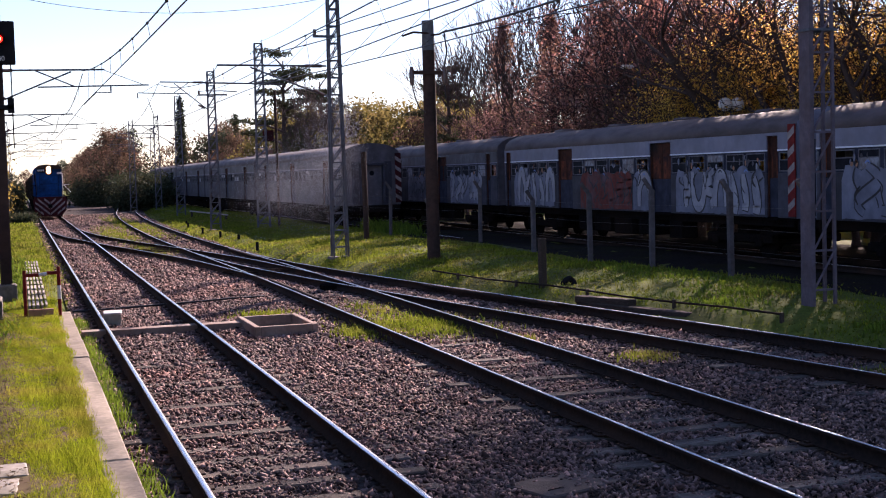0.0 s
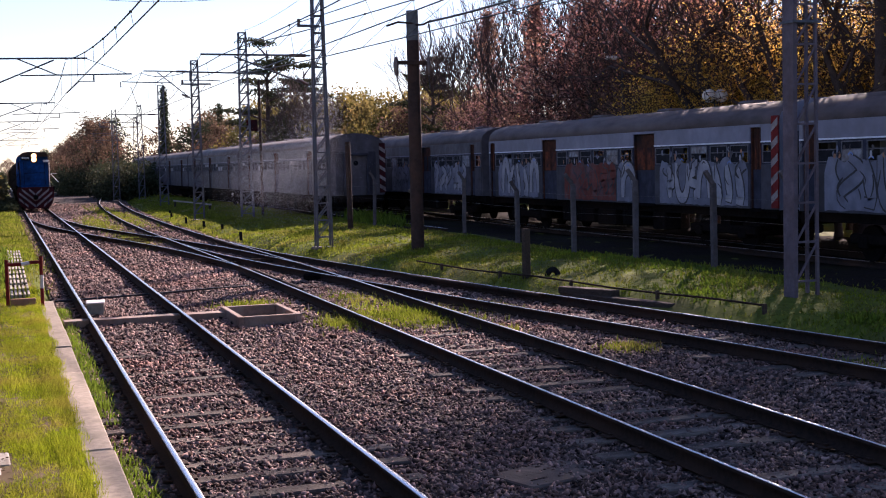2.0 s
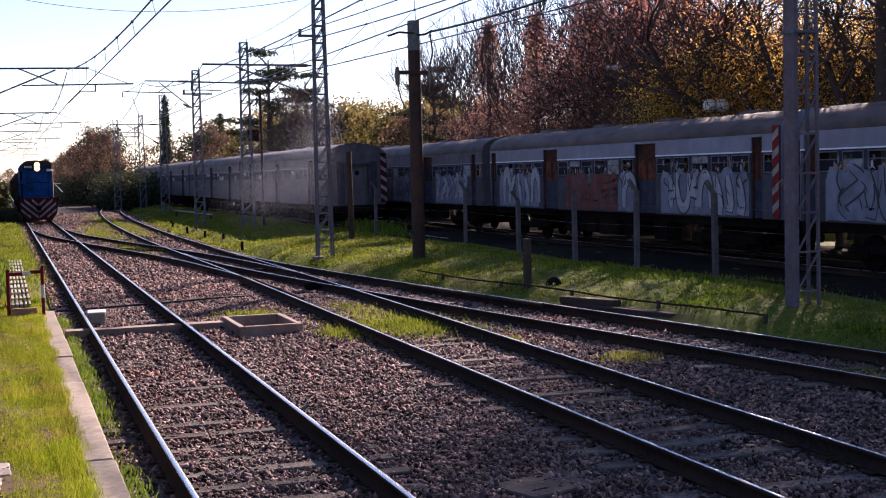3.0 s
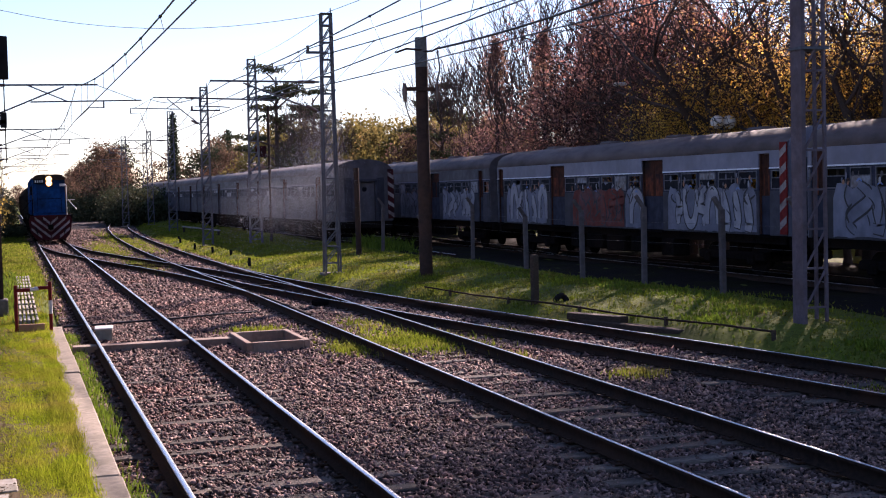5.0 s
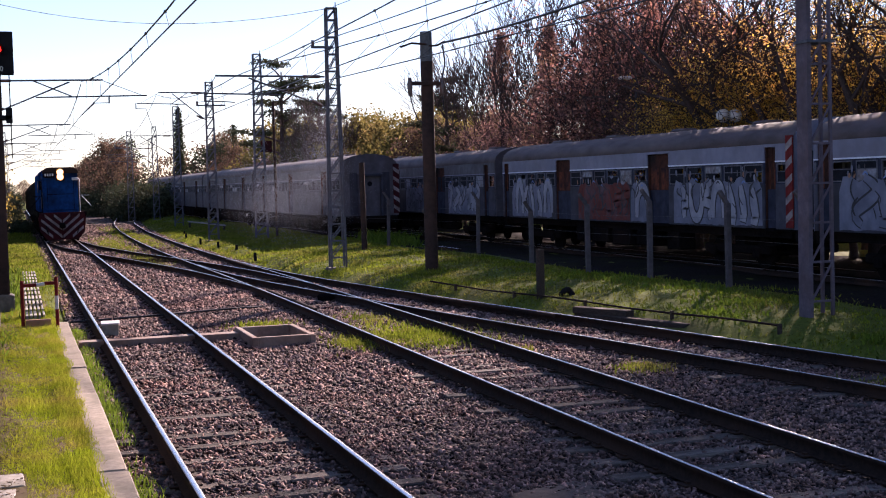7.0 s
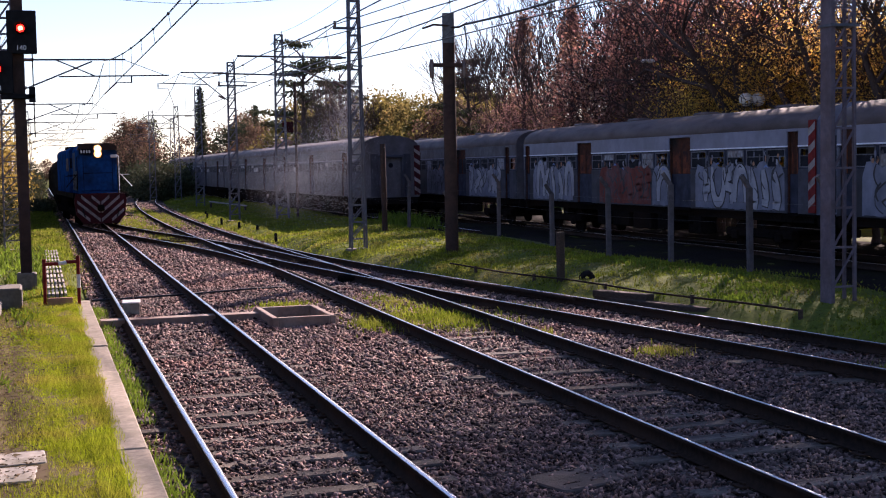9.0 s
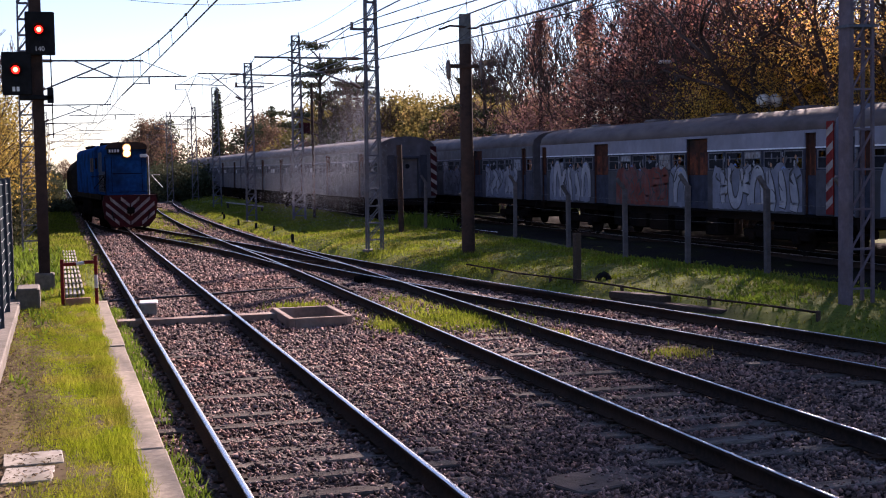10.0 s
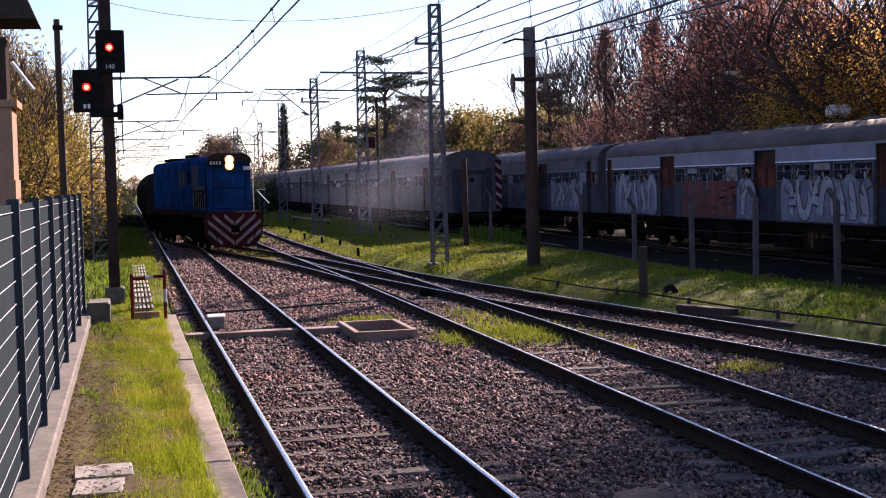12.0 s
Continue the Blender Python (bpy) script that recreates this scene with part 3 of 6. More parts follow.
def build_grass():
    # short lawn along the kerb
    n = 175000
    x, y = RNG.uniform(-0.8, 0.74, n), 7.5 + 24 * RNG.uniform(0, 1, n) ** 1.3
    keep = RNG.uniform(0, 1, n) < np.clip(ease(-0.6, 0.2, x + 0.1 * np.sin(2 * y)) * 1.2 * (0.6 + 0.6 * patch(x, y, 2.1)) + 0.05 + 0.4 * (y > 20), 0, 1)
    keep &= ~((x > -0.62) & (x < -0.02) & (y > 11.6) & (y < 12.95))
    keep &= (x < 0.62) | (RNG.uniform(0, 1, n) < np.clip((0.73 - x) / 0.12, 0, 1) * patch(x * 0.1, y, 2.7, 0.4) ** 1.5)
    x, y = x[keep], y[keep]
    p = np.stack([x, y, np.full(len(x), 0.002)], 1)
    h = (0.024 + 0.038 * patch(x, y, 3.3, 1.0)) * (1 + 0.7 * (x > 0.38)) * np.where(RNG.uniform(0, 1, len(x)) < 0.02, 2.4, 1.0)
    tagged(new("lawn_grass", blades_mesh("lawn_grass", p, h, np.full(len(x), 0.006), M_LAWN, RNG, 0.8)), "short yellow-green grass on the strip", "grass", kind="stuff")
    # dry leaves, straw and crumbs of earth along the bare edge
    n = 5200
    x, y = -0.78 + 0.75 * RNG.uniform(0, 1, n) ** 1.5, 8 + 20 * RNG.uniform(0, 1, n) ** 1.2
    u = RNG.normal(0, 1, (n, 3)) * [1, 1, 0.25]
    u *= (RNG.uniform(0.008, 0.034, n) / np.linalg.norm(u, axis=1))[:, None]
    w = np.cross(u, [0, 0, 1]) * RNG.uniform(0.12, 0.7, n)[:, None] + [0, 0, 0.004]
    p = np.stack([x, y, 0.022 + 0.02 * RNG.uniform(0, 1, n)], 1)
    v = np.stack([p - u, p + w, p + u, p - w], 1).reshape(-1, 3)
    tagged(new("leaf_litter", arrays_mesh("leaf_litter", v, np.arange(4 * n).reshape(-1, 4), M_LITTER)), "dry leaves and straw on the bare earth edge", "leaf litter", kind="stuff")
    # weeds between kerb and rail
    n = 7000
    x, y = RNG.uniform(0.92, 1.22, n), 8 + 20 * RNG.uniform(0, 1, n)
    keep = RNG.uniform(0, 1, n) < np.clip(1.6 * patch(x * 0.3, y, 1.1, 0.6) - 0.45 + 0.7 * (np.abs(y - 20) < 3.0), 0, 1) * np.clip((1.26 - x) / 0.25, 0, 1)
    x, y = x[keep], y[keep]
    p = np.stack([x, y, np.full(len(x), -0.2)], 1)
    tagged(new("trackside_weeds", blades_mesh("trackside_weeds", p, RNG.uniform(0.05, 0.13, len(x)), np.full(len(x), 0.014), M_WEED, RNG, 0.7)), "green weeds between kerb and rail", "weeds", kind="stuff")
    # the bank on the right
    n = 185000
    y = np.concatenate([15 + 80 * RNG.uniform(0, 1, n - 35000) ** 1.6, 72 + 75 * RNG.uniform(0, 1, 35000)])
    x = bank_edge(y) - 0.2 + 6.8 * RNG.uniform(0, 1, n)
    keep = (RNG.uniform(0, 1, n) < np.clip(0.35 + 0.8 * patch(x, y, 0.9, 2.0), 0, 1) * ease(-0.3, 0.5, x - bank_edge(y))) & (x < 17.3) & (RNG.uniform(0, 1, n) < 0.6 + 0.4 * ease(19, 25, y))
    x, y = x[keep], y[keep]
    p = np.stack([x, y, ground_z(x, y) - 0.01], 1)
    h = (0.55 + 0.45 * ease(22, 40, y)) * (0.03 + 0.06 * patch(x, y, 1.4, 0.3)) + 0.07 * (RNG.uniform(0, 1, len(x)) < 0.06)
    tagged(new("bank_grass", blades_mesh("bank_grass", p, h, 0.017 + 0.0005 * y, M_GRASS, RNG, 0.7)), "bright green rough grass on the trackside bank", "grass", kind="stuff")
    # tufts in the tracks
    spots = [(7.0, 23.2, 1.1, 1.7, 3400), (5.72, 22.7, 0.35, 0.9, 800), (4.75, 26.8, 0.6, 0.6, 450), (7.9, 20.4, 0.3, 0.4, 250), (8.9, 17.6, 0.4, 0.5, 260), (7.0, 26.5, 0.6, 1.8, 500),
             (5.1, 55.0, 0.7, 6.0, 1100), (6.8, 86.0, 0.9, 18.0, 5000), (4.9, 72.0, 0.8, 12.0, 3000), (9.0, 60, 0.7, 14.0, 2200), (0.3, 45.0, 0.8, 12.0, 6000), (-0.1, 66.0, 1.0, 24.0, 15000), (9.0, 23.8, 0.4, 0.9, 260), (11.0, 14.6, 0.6, 0.8, 160)]
    ps, hs = [], []
    for cx, cy, rx, ry, m in spots:
        xx, yy = RNG.normal(cx, rx * 0.5, m), RNG.normal(cy, ry * 0.5, m)
        ps.append(np.stack([xx, yy, np.where(xx < 0.9, 0.0, -0.2)], 1))
        hs.append(RNG.uniform(0.05, 0.14, m))
    p, h = np.concatenate(ps), np.concatenate(hs)
    tagged(new("track_tufts", blades_mesh("track_tufts", p, h, 0.010 + 0.0005 * p[:, 1], M_GRASS, RNG, 0.7)), "grass tufts growing between sleepers", "grass", kind="stuff")
    # leafy weeds by the fence, signal and bank edge
    ps, hs = [], []
    for cx, cy, rx, ry, m in [(-0.35, 33, 0.35, 5.0, 1800), (-1.5, 33, 0.5, 4.0, 900), (-1.9, 42, 1.0, 6.0, 2200), (-0.3, 42, 0.6, 5.0, 900), (-0.55, 17.2, 0.1, 0.5, 120), (-0.4, 24.5, 0.3, 1.5, 350), (13.2, 17.3, 0.5, 0.8, 500), (12.6, 22.0, 0.5, 1.0, 300), (13.5, 23, 0.8, 1.2, 400), (14.5, 29, 0.8, 5, 900), (16.3, 58, 0.8, 2.5, 1400)]:
        xx, yy = RNG.normal(cx, rx * 0.6, m), RNG.normal(cy, ry * 0.6, m)
        ps.append(np.stack([xx, yy, ground_z(xx, yy)], 1))
        hs.append(RNG.uniform(0.10, 0.30, m) * (1.9 if cx > 16 else 0.4 if cx > 12 else 0.8))
    p, h = np.concatenate(ps), np.concatenate(hs)
    tagged(new("weed_clumps", blades_mesh("weed_clumps", p, h, 0.03 + 0.0006 * p[:, 1], M_WEED, RNG, 0.9)), "leafy green weed clumps by fence and bank", "weeds", kind="stuff")


build_ground()
build_ballast()
build_lawn_sheet()
build_siding_bed()
build_stones()
build_grass()

# ---------------- coaches ----------------
def arch(w, z_eave, z_top, n=10):
    """Roof outline from the right eave over to the left one."""
    return [(w * math.cos(math.pi * k / n), z_eave + (z_top - z_eave) * math.sin(math.pi * k / n) ** 0.8) for k in range(n + 1)]


def build_coach(m, length, doors, label, tired=False, graffiti=(), end_board=False, striped_end=False, seed=1):
    """A parked coach: x = -1.45 is the side that faces the tracks, y runs along it, z = 0 is its rail."""
    rnd = random.Random(seed)
    c = thing("coach", label, "railway coach", m, "parked coaches")
    W, L = 1.45, length
    band = M_BAND2 if tired else M_BAND
    panel = M_BAND2 if tired else M_PANEL
    stripe = M_BAND if tired else M_STRIPE
    roof = arch(W, 3.52, 4.2)
    part("roof", Geo().prism(roof + [(-W + 0.08, 3.46), (W - 0.08, 3.46)], 0.0, L, True), M_ROOF, c, "dusty grey arched roof")
    for k in range(4):
        y = L * (k + 0.6) / 4.3
        part("roof_vent", Geo().box(-0.3, 0.3, y, y + 0.9, 4.14, 4.28, bev=0.06), M_ROOF, c)
    far = Geo().box(W - 0.05, W, 0, L, 1.2, 2.44).box(W - 0.05, W, 0, L, 2.98, 3.5)
    for k in range(int(L / 0.95) + 1):
        y = min(k * 0.95, L - 0.16)
        far.box(W - 0.05, W, y, y + 0.16, 2.44, 2.98)
    part("far_wall", far, panel, c)
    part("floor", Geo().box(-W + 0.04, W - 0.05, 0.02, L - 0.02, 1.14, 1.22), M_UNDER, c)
    # the near side, from door to door
    edges = [0.0] + [v for d in doors for v in d] + [L]
    for a, b in zip(edges[::2], edges[1::2]):
        if b - a < 0.05:
            continue
        part("side_panel", Geo().box(-W, -W + 0.05, a, b, 1.2, 2.42, bev=0.012), M_LOWDARK, c)
        for z in (2.42, 2.97):
            part("window_rail", Geo().box(-W + 0.015, -W + 0.05, a, b, z, z + 0.05), M_DARKBAND, c)
        part("upper_panel", Geo().box(-W, -W + 0.05, a, b, 3.05, 3.52, bev=0.012), band, c)
        part("waist_line", Geo().box(-W - 0.006, -W + 0.05, a, b, 3.02, 3.06), stripe, c)
        n = max(1, int((b - a) / 0.95))
        for k in range(n):
            y0, y1 = a + (b - a) * k / n, a + (b - a) * (k + 1) / n
            for yp in (y0, y1 - 0.09):
                part("window_post", Geo().box(-W + 0.013, -W + 0.05, yp, yp + 0.09, 2.47, 2.97), M_DARKBAND, c)
            y0, y1 = y0 + 0.08, y1 - 0.08
            w = part("window", Geo().box(-W - 0.004, -W + 0.03, y0, y1, 2.46, 2.49).box(-W - 0.004, -W + 0.03, y0, y1, 2.95, 2.98).box(-W - 0.004, -W + 0.03, y0, y0 + 0.035, 2.49, 2.95)
                     .box(-W - 0.004, -W + 0.03, y1 - 0.035, y1, 2.49, 2.95).box(-W - 0.002, -W + 0.028, y0 + 0.035, y1 - 0.035, 2.76, 2.785), M_FRAME, c, "worn grey window frame")
            for z0, z1 in ((2.49, 2.76), (2.785, 2.95)):
                roll = rnd.random()
                if roll < (0.9 if tired else 0.68):
                    part("pane", Geo().box(-W + 0.006, -W + 0.014, y0 + 0.035, y1 - 0.035, z0, z1), M_PANEB if roll < 0.10 else M_PANE, w)
                elif roll < 0.84:    # a broken pane: a jagged remnant
                    ym = y0 + (y1 - y0) * rnd.uniform(0.3, 0.7)
                    part("pane", Geo().prism([(-W + 0.006, z0), (-W + 0.014, z0), (-W + 0.014, z1), (-W + 0.006, z1)], ym, y1 - 0.035), M_PANE, w)
    for a, b in doors:
        d = part("door", Geo().box(-W + 0.10, -W + 0.14, a, (a + b) / 2 - 0.01, 1.22, 3.42).box(-W + 0.10, -W + 0.14, (a + b) / 2 + 0.01, b, 1.22, 3.42)
                 .box(-W + 0.04, -W + 0.16, a, a + 0.05, 1.2, 3.46).box(-W + 0.04, -W + 0.16, b - 0.05, b, 1.2, 3.46), M_DOOR, c, "rust-streaked recessed sliding door")
        part("lower_leaf", Geo().box(-W + 0.082, -W + 0.097, a + 0.05, b - 0.05, 1.22, 2.28), M_DARKBAND, d, "dark lower door leaf")
        part("door_pane", Geo().box(-W + 0.085, -W + 0.098, a + 0.14, (a + b) / 2 - 0.1, 2.3, 3.0).box(-W + 0.085, -W + 0.098, (a + b) / 2 + 0.1, b - 0.14, 2.3, 3.0), M_PANE if tired else M_DOORPANE, d)
        part("door_lintel", Geo().box(-W, -W + 0.05, a, b, 3.44, 3.52), band, c)
        for z in (0.75, 1.13):
            part("step", Geo().box(-W - 0.05, -W + 0.2, a, b, z, z + 0.04), M_UNDER, c)
    # ends
    for y, s in ((0.0, -1), (L, 1)):
        e = part("end_wall", Geo().box(-W + 0.02, -0.52, y - 0.04, y + 0.04, 1.2, 3.55).box(0.52, W - 0.02, y - 0.04, y + 0.04, 1.2, 3.55).box(-0.52, 0.52, y - 0.04, y + 0.04, 3.1, 3.55)
                 .prism([(x * 0.99, z) for x, z in roof], y - 0.03, y + 0.03), panel, c)
        part("gangway", Geo().box(-0.62, -0.5, y + min(0, s * 0.3), y + max(0, s * 0.3), 1.2, 3.2, bev=0.03).box(0.5, 0.62, y + min(0, s * 0.3), y + max(0, s * 0.3), 1.2, 3.2, bev=0.03)
             .box(-0.62, 0.62, y + min(0, s * 0.3), y + max(0, s * 0.3), 3.1, 3.25, bev=0.03), M_LOWDARK, e, "dark gangway frame")
        for xr in (-1.0, 0.62):
            part("end_recess", Geo().box(xr, xr + 0.38, y - 0.055, y + 0.055, 1.25, 3.3), M_LOWDARK, e, "dark end panel")
        part("end_door", Geo().box(-0.5, 0.5, y - 0.03, y + 0.03, 1.2, 3.1).disc((0, y + s * 0.035, 2.75), (0, 1, 0), 0.17, 0.02), panel, e)
        part("end_pane", Geo().disc((0, y + s * 0.05, 2.75), (0, 1, 0), 0.12, 0.02), M_PANE, e)
        part("buffer_beam", Geo().box(-W + 0.1, W - 0.1, y - 0.1, y + 0.1, 0.85, 1.2, bev=0.03).tube([(-0.9, y, 1.0), (-0.9, y + s * 0.4, 1.0)], 0.1).tube([(0.9, y, 1.0), (0.9, y + s * 0.4, 1.0)], 0.1), M_UNDER, e)
    if end_board:
        b = part("striped_corner_board", Geo().box(-W - 0.06, -W - 0.02, -0.06, 0.26, 1.25, 3.72), M_RED, c, "red and white diagonal warning stripes")
        for k in range(5):
            z = 1.36 + k * 0.48
            part("white_stripe", Geo().add([(-W - 0.064, -0.06, z + 0.20), (-W - 0.064, 0.26, z), (-W - 0.064, 0.26, z + 0.20), (-W - 0.064, -0.06, z + 0.40)], [(3, 2, 1, 0)]), M_OLDWHITE, b)
    if striped_end:
        b = part("striped_end_post", Geo().box(W - 0.28, W + 0.02, -0.10, -0.05, 1.3, 3.7, bev=0.01), M_PILOT, c, "red and white striped corner post")
        for k in range(5):
            z = 1.35 + k * 0.46
            part("white_stripe", Geo().add([(W - 0.28, -0.104, z + 0.2), (W + 0.02, -0.104, z), (W + 0.02, -0.104, z + 0.18), (W - 0.28, -0.104, z + 0.38)], [(0, 1, 2, 3)]), M_OLDWHITE, b)
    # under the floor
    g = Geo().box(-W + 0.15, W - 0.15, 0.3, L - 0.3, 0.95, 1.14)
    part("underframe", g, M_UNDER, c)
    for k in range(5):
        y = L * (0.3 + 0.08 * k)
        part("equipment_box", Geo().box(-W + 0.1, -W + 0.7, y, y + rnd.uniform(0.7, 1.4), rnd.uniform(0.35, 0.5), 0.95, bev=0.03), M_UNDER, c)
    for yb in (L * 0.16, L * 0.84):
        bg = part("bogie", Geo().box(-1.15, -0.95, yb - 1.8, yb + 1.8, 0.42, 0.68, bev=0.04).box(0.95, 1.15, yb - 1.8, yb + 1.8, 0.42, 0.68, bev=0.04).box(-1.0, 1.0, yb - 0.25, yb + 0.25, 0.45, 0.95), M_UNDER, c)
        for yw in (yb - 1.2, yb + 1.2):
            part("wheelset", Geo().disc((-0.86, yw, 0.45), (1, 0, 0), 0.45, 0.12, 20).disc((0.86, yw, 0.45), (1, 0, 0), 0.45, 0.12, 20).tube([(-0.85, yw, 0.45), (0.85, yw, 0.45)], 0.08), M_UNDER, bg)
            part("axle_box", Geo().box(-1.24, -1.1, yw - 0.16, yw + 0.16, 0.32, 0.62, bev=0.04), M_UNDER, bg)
    for k, (y0, y1, fill, sd) in enumerate(graffiti):
        spray(c, y0, y1, fill, sd, -W)
    return c


def spray(c, y0, y1, fill, seed, xs):
    """Sprayed graffiti: one ragged pale patch under many dark hooks, arcs and bars, no letters."""
    rnd = random.Random(seed)
    glyph = fill if fill in (M_TAGWHITE, M_TAGRED) else M_PANEL
    fill = M_TAGRED if fill is M_TAGRED else M_PANEL
    n = int((y1 - y0) / 0.16)
    top = [(y0 + (y1 - y0) * k / n, 2.42 + 0.22 * abs(math.sin(k * 0.55 + seed)) * rnd.uniform(0.4, 1.2) - (0.25 if k in (0, n) else 0)) for k in range(n + 1)]
    v = [(xs - 0.008, y, z) for y, z in top] + [(xs - 0.008, y, 1.23 + 0.05 * rnd.random()) for y, z in top]
    f = [(k, k + 1, n + 2 + k, n + 1 + k) for k in range(n)]
    part("graffiti_patch", Geo().add(v, f), fill, c, "ragged patch of sprayed paint")

    def stroke(pp, r, o):
        v, f = [], []
        for i, (y, z) in enumerate(pp):
            a, b = pp[max(i - 1, 0)], pp[min(i + 1, len(pp) - 1)]
            dy, dz = b[0] - a[0], b[1] - a[1]
            l = math.hypot(dy, dz) or 1
            w = r * (0.6 + 0.6 * math.sin(math.pi * (i + 0.5) / len(pp)))
            v += [(xs - o, y - dz / l * w, z + dy / l * w), (xs - o, y + dz / l * w, z - dy / l * w)]
        return Geo().add(v, [(2 * i, 2 * i + 1, 2 * i + 3, 2 * i + 2) for i in range(len(pp) - 1)])
    # bulging throw-up shapes: dark outline under a pale stroke
    y, k = y0 + 0.35, 0
    ts = [i / 13 for i in range(14)]
    while y < y1 - 0.3:
        kind = rnd.choice((0, 0, 1, 3, 4, 4, 5, 5))
        z0, z1 = rnd.uniform(1.38, 1.46), rnd.uniform(2.3, 2.66)
        h, w = z1 - z0, rnd.uniform(0.55, 0.85)
        if kind == 0:      # snake
            pp = [(y + w * 0.5 * math.sin(6.0 * t + 0.4), z0 + h * t) for t in ts]
        elif kind == 1:    # cup
            pp = [(y + w * 0.5 * math.cos(math.pi * (1 + t)), z1 - h * math.sin(math.pi * t) ** 0.6) for t in ts]
        elif kind == 3:    # arch
            pp = [(y + w * 0.5 * math.cos(math.pi * t), z0 + h * math.sin(math.pi * t) ** 0.6) for t in ts]
        elif kind == 5:    # jagged bolt
            j = [rnd.uniform(-0.5, 0.5) for _ in range(5)]
            pp = [(y + w * j[min(4, i // 3)] * 0.9 + 0.02 * (i % 3), z0 + h * i / 13) for i in range(14)]
        else:              # slanting bar with a foot
            pp = [(y + w * (0.3 - 0.5 * t), z0 + h * (1 - min(1.0, 1.3 * t))) for t in ts[:11]] + [(y + w * 0.4, z0 + 0.03)]
        r = rnd.uniform(0.11, 0.17)
        part("graffiti_outline", stroke(pp, r + 0.05, 0.010 + 0.0012 * (k % 4)), M_TAGBLACK, c)
        part("graffiti_fill", stroke(pp, r, 0.016 + 0.0012 * (k % 4)), glyph, c)
        if rnd.random() < 0.5:
            q = [(y - 0.1 + 0.2 * t, z1 + 0.05 + 0.25 * t * (1 - t)) for t in ts]
            part("graffiti_line", stroke(q, 0.02, 0.021), rnd.choice((M_TAGBLACK, M_TAGBLUE)), c)
        y += w + rnd.uniform(-0.06, 0.08)
        k += 1
    # thin wild lines over the shapes, pale flecks across the windows above
    for _ in range(int((y1 - y0) * 2.2)):
        ya, za = rnd.uniform(y0 + 0.2, y1 - 0.2), rnd.uniform(1.4, 2.1)
        la, bend, lean = rnd.uniform(0.25, 0.6), rnd.uniform(-0.2, 0.2), rnd.uniform(-0.25, 0.25)
        part("graffiti_line", stroke([(ya + lean * t + bend * math.sin(3.1 * t), za + la * t) for t in ts], rnd.uniform(0.015, 0.035), 0.0225), M_TAGBLACK, c)
    for _ in range(int((y1 - y0) * 5)):
        ya, za = rnd.uniform(y0, y1), rnd.uniform(2.45, 2.8)
        la, bend = rnd.uniform(0.06, 0.2), rnd.uniform(-0.08, 0.08)
        part("graffiti_fleck", stroke([(ya + bend * math.sin(3.1 * t), za + la * t) for t in ts[::3]], rnd.uniform(0.015, 0.05), 0.0225), rnd.choice((M_TAGWHITE, M_PANEL, M_BAND2, M_PLANK, M_BAND2)), c)


def build_trains():
    cx = 19.6 + 1.45
    near_doors = [(0.85, 1.4), (6.95, 8.4), (14.65, 16.0), (21.0, 21.55)]
    build_coach(pose(cx, 29.95, 0), 21.7, near_doors, "graffiti-covered grey-blue coach with dusty roof parked behind the post fence",
                graffiti=((1.5, 6.6, M_TAGWHITE, 4), (8.4, 9.6, M_TAGWHITE, 9), (9.7, 13.9, M_TAGRED, 11), (16.4, 20.6, M_TAGWHITE, 17)), end_board=True)
    build_coach(pose(cx, 52.6, 0), 21.7, near_doors, "dull grey parked coach with faded graffiti", tired=True, graffiti=((2.0, 6.4, M_TAGWHITE, 23), (9.0, 13.5, M_BAND, 29)), seed=2)
    build_coach(pose(cx, 7.3, 0), 21.7, near_doors, "grey-blue parked coach with pale sprayed side beside the fence", graffiti=((15.9, 20.6, M_PANEL, 31),), seed=3)
    build_coach(pose(cx, 75.2, 0), 21.7, near_doors, "dull grey parked coach half hidden behind another", tired=True, seed=4)
    # the second row of coaches, nearer to the running lines
    for k in range(4):
        build_coach(pose(16.25, 61.0 + 24.6 * k, 0), 24.0, [(3.0, 4.3), (11.4, 12.7), (19.6, 20.9)], "smoke-veiled grey coach with red-striped end on the siding", tired=True, seed=10 + k, striped_end=(k == 0))
    for cxx, y1 in ((cx, 100.0), (16.25, 165.0)):
        build_track("siding_track", lambda y, q=cxx: np.full_like(np.asarray(y, float), q), 5.0 if cxx == cx else 50.0, y1, "overgrown siding track under parked coaches", 8 if cxx == cx else 52, 8.1 if cxx == cx else 52.1)


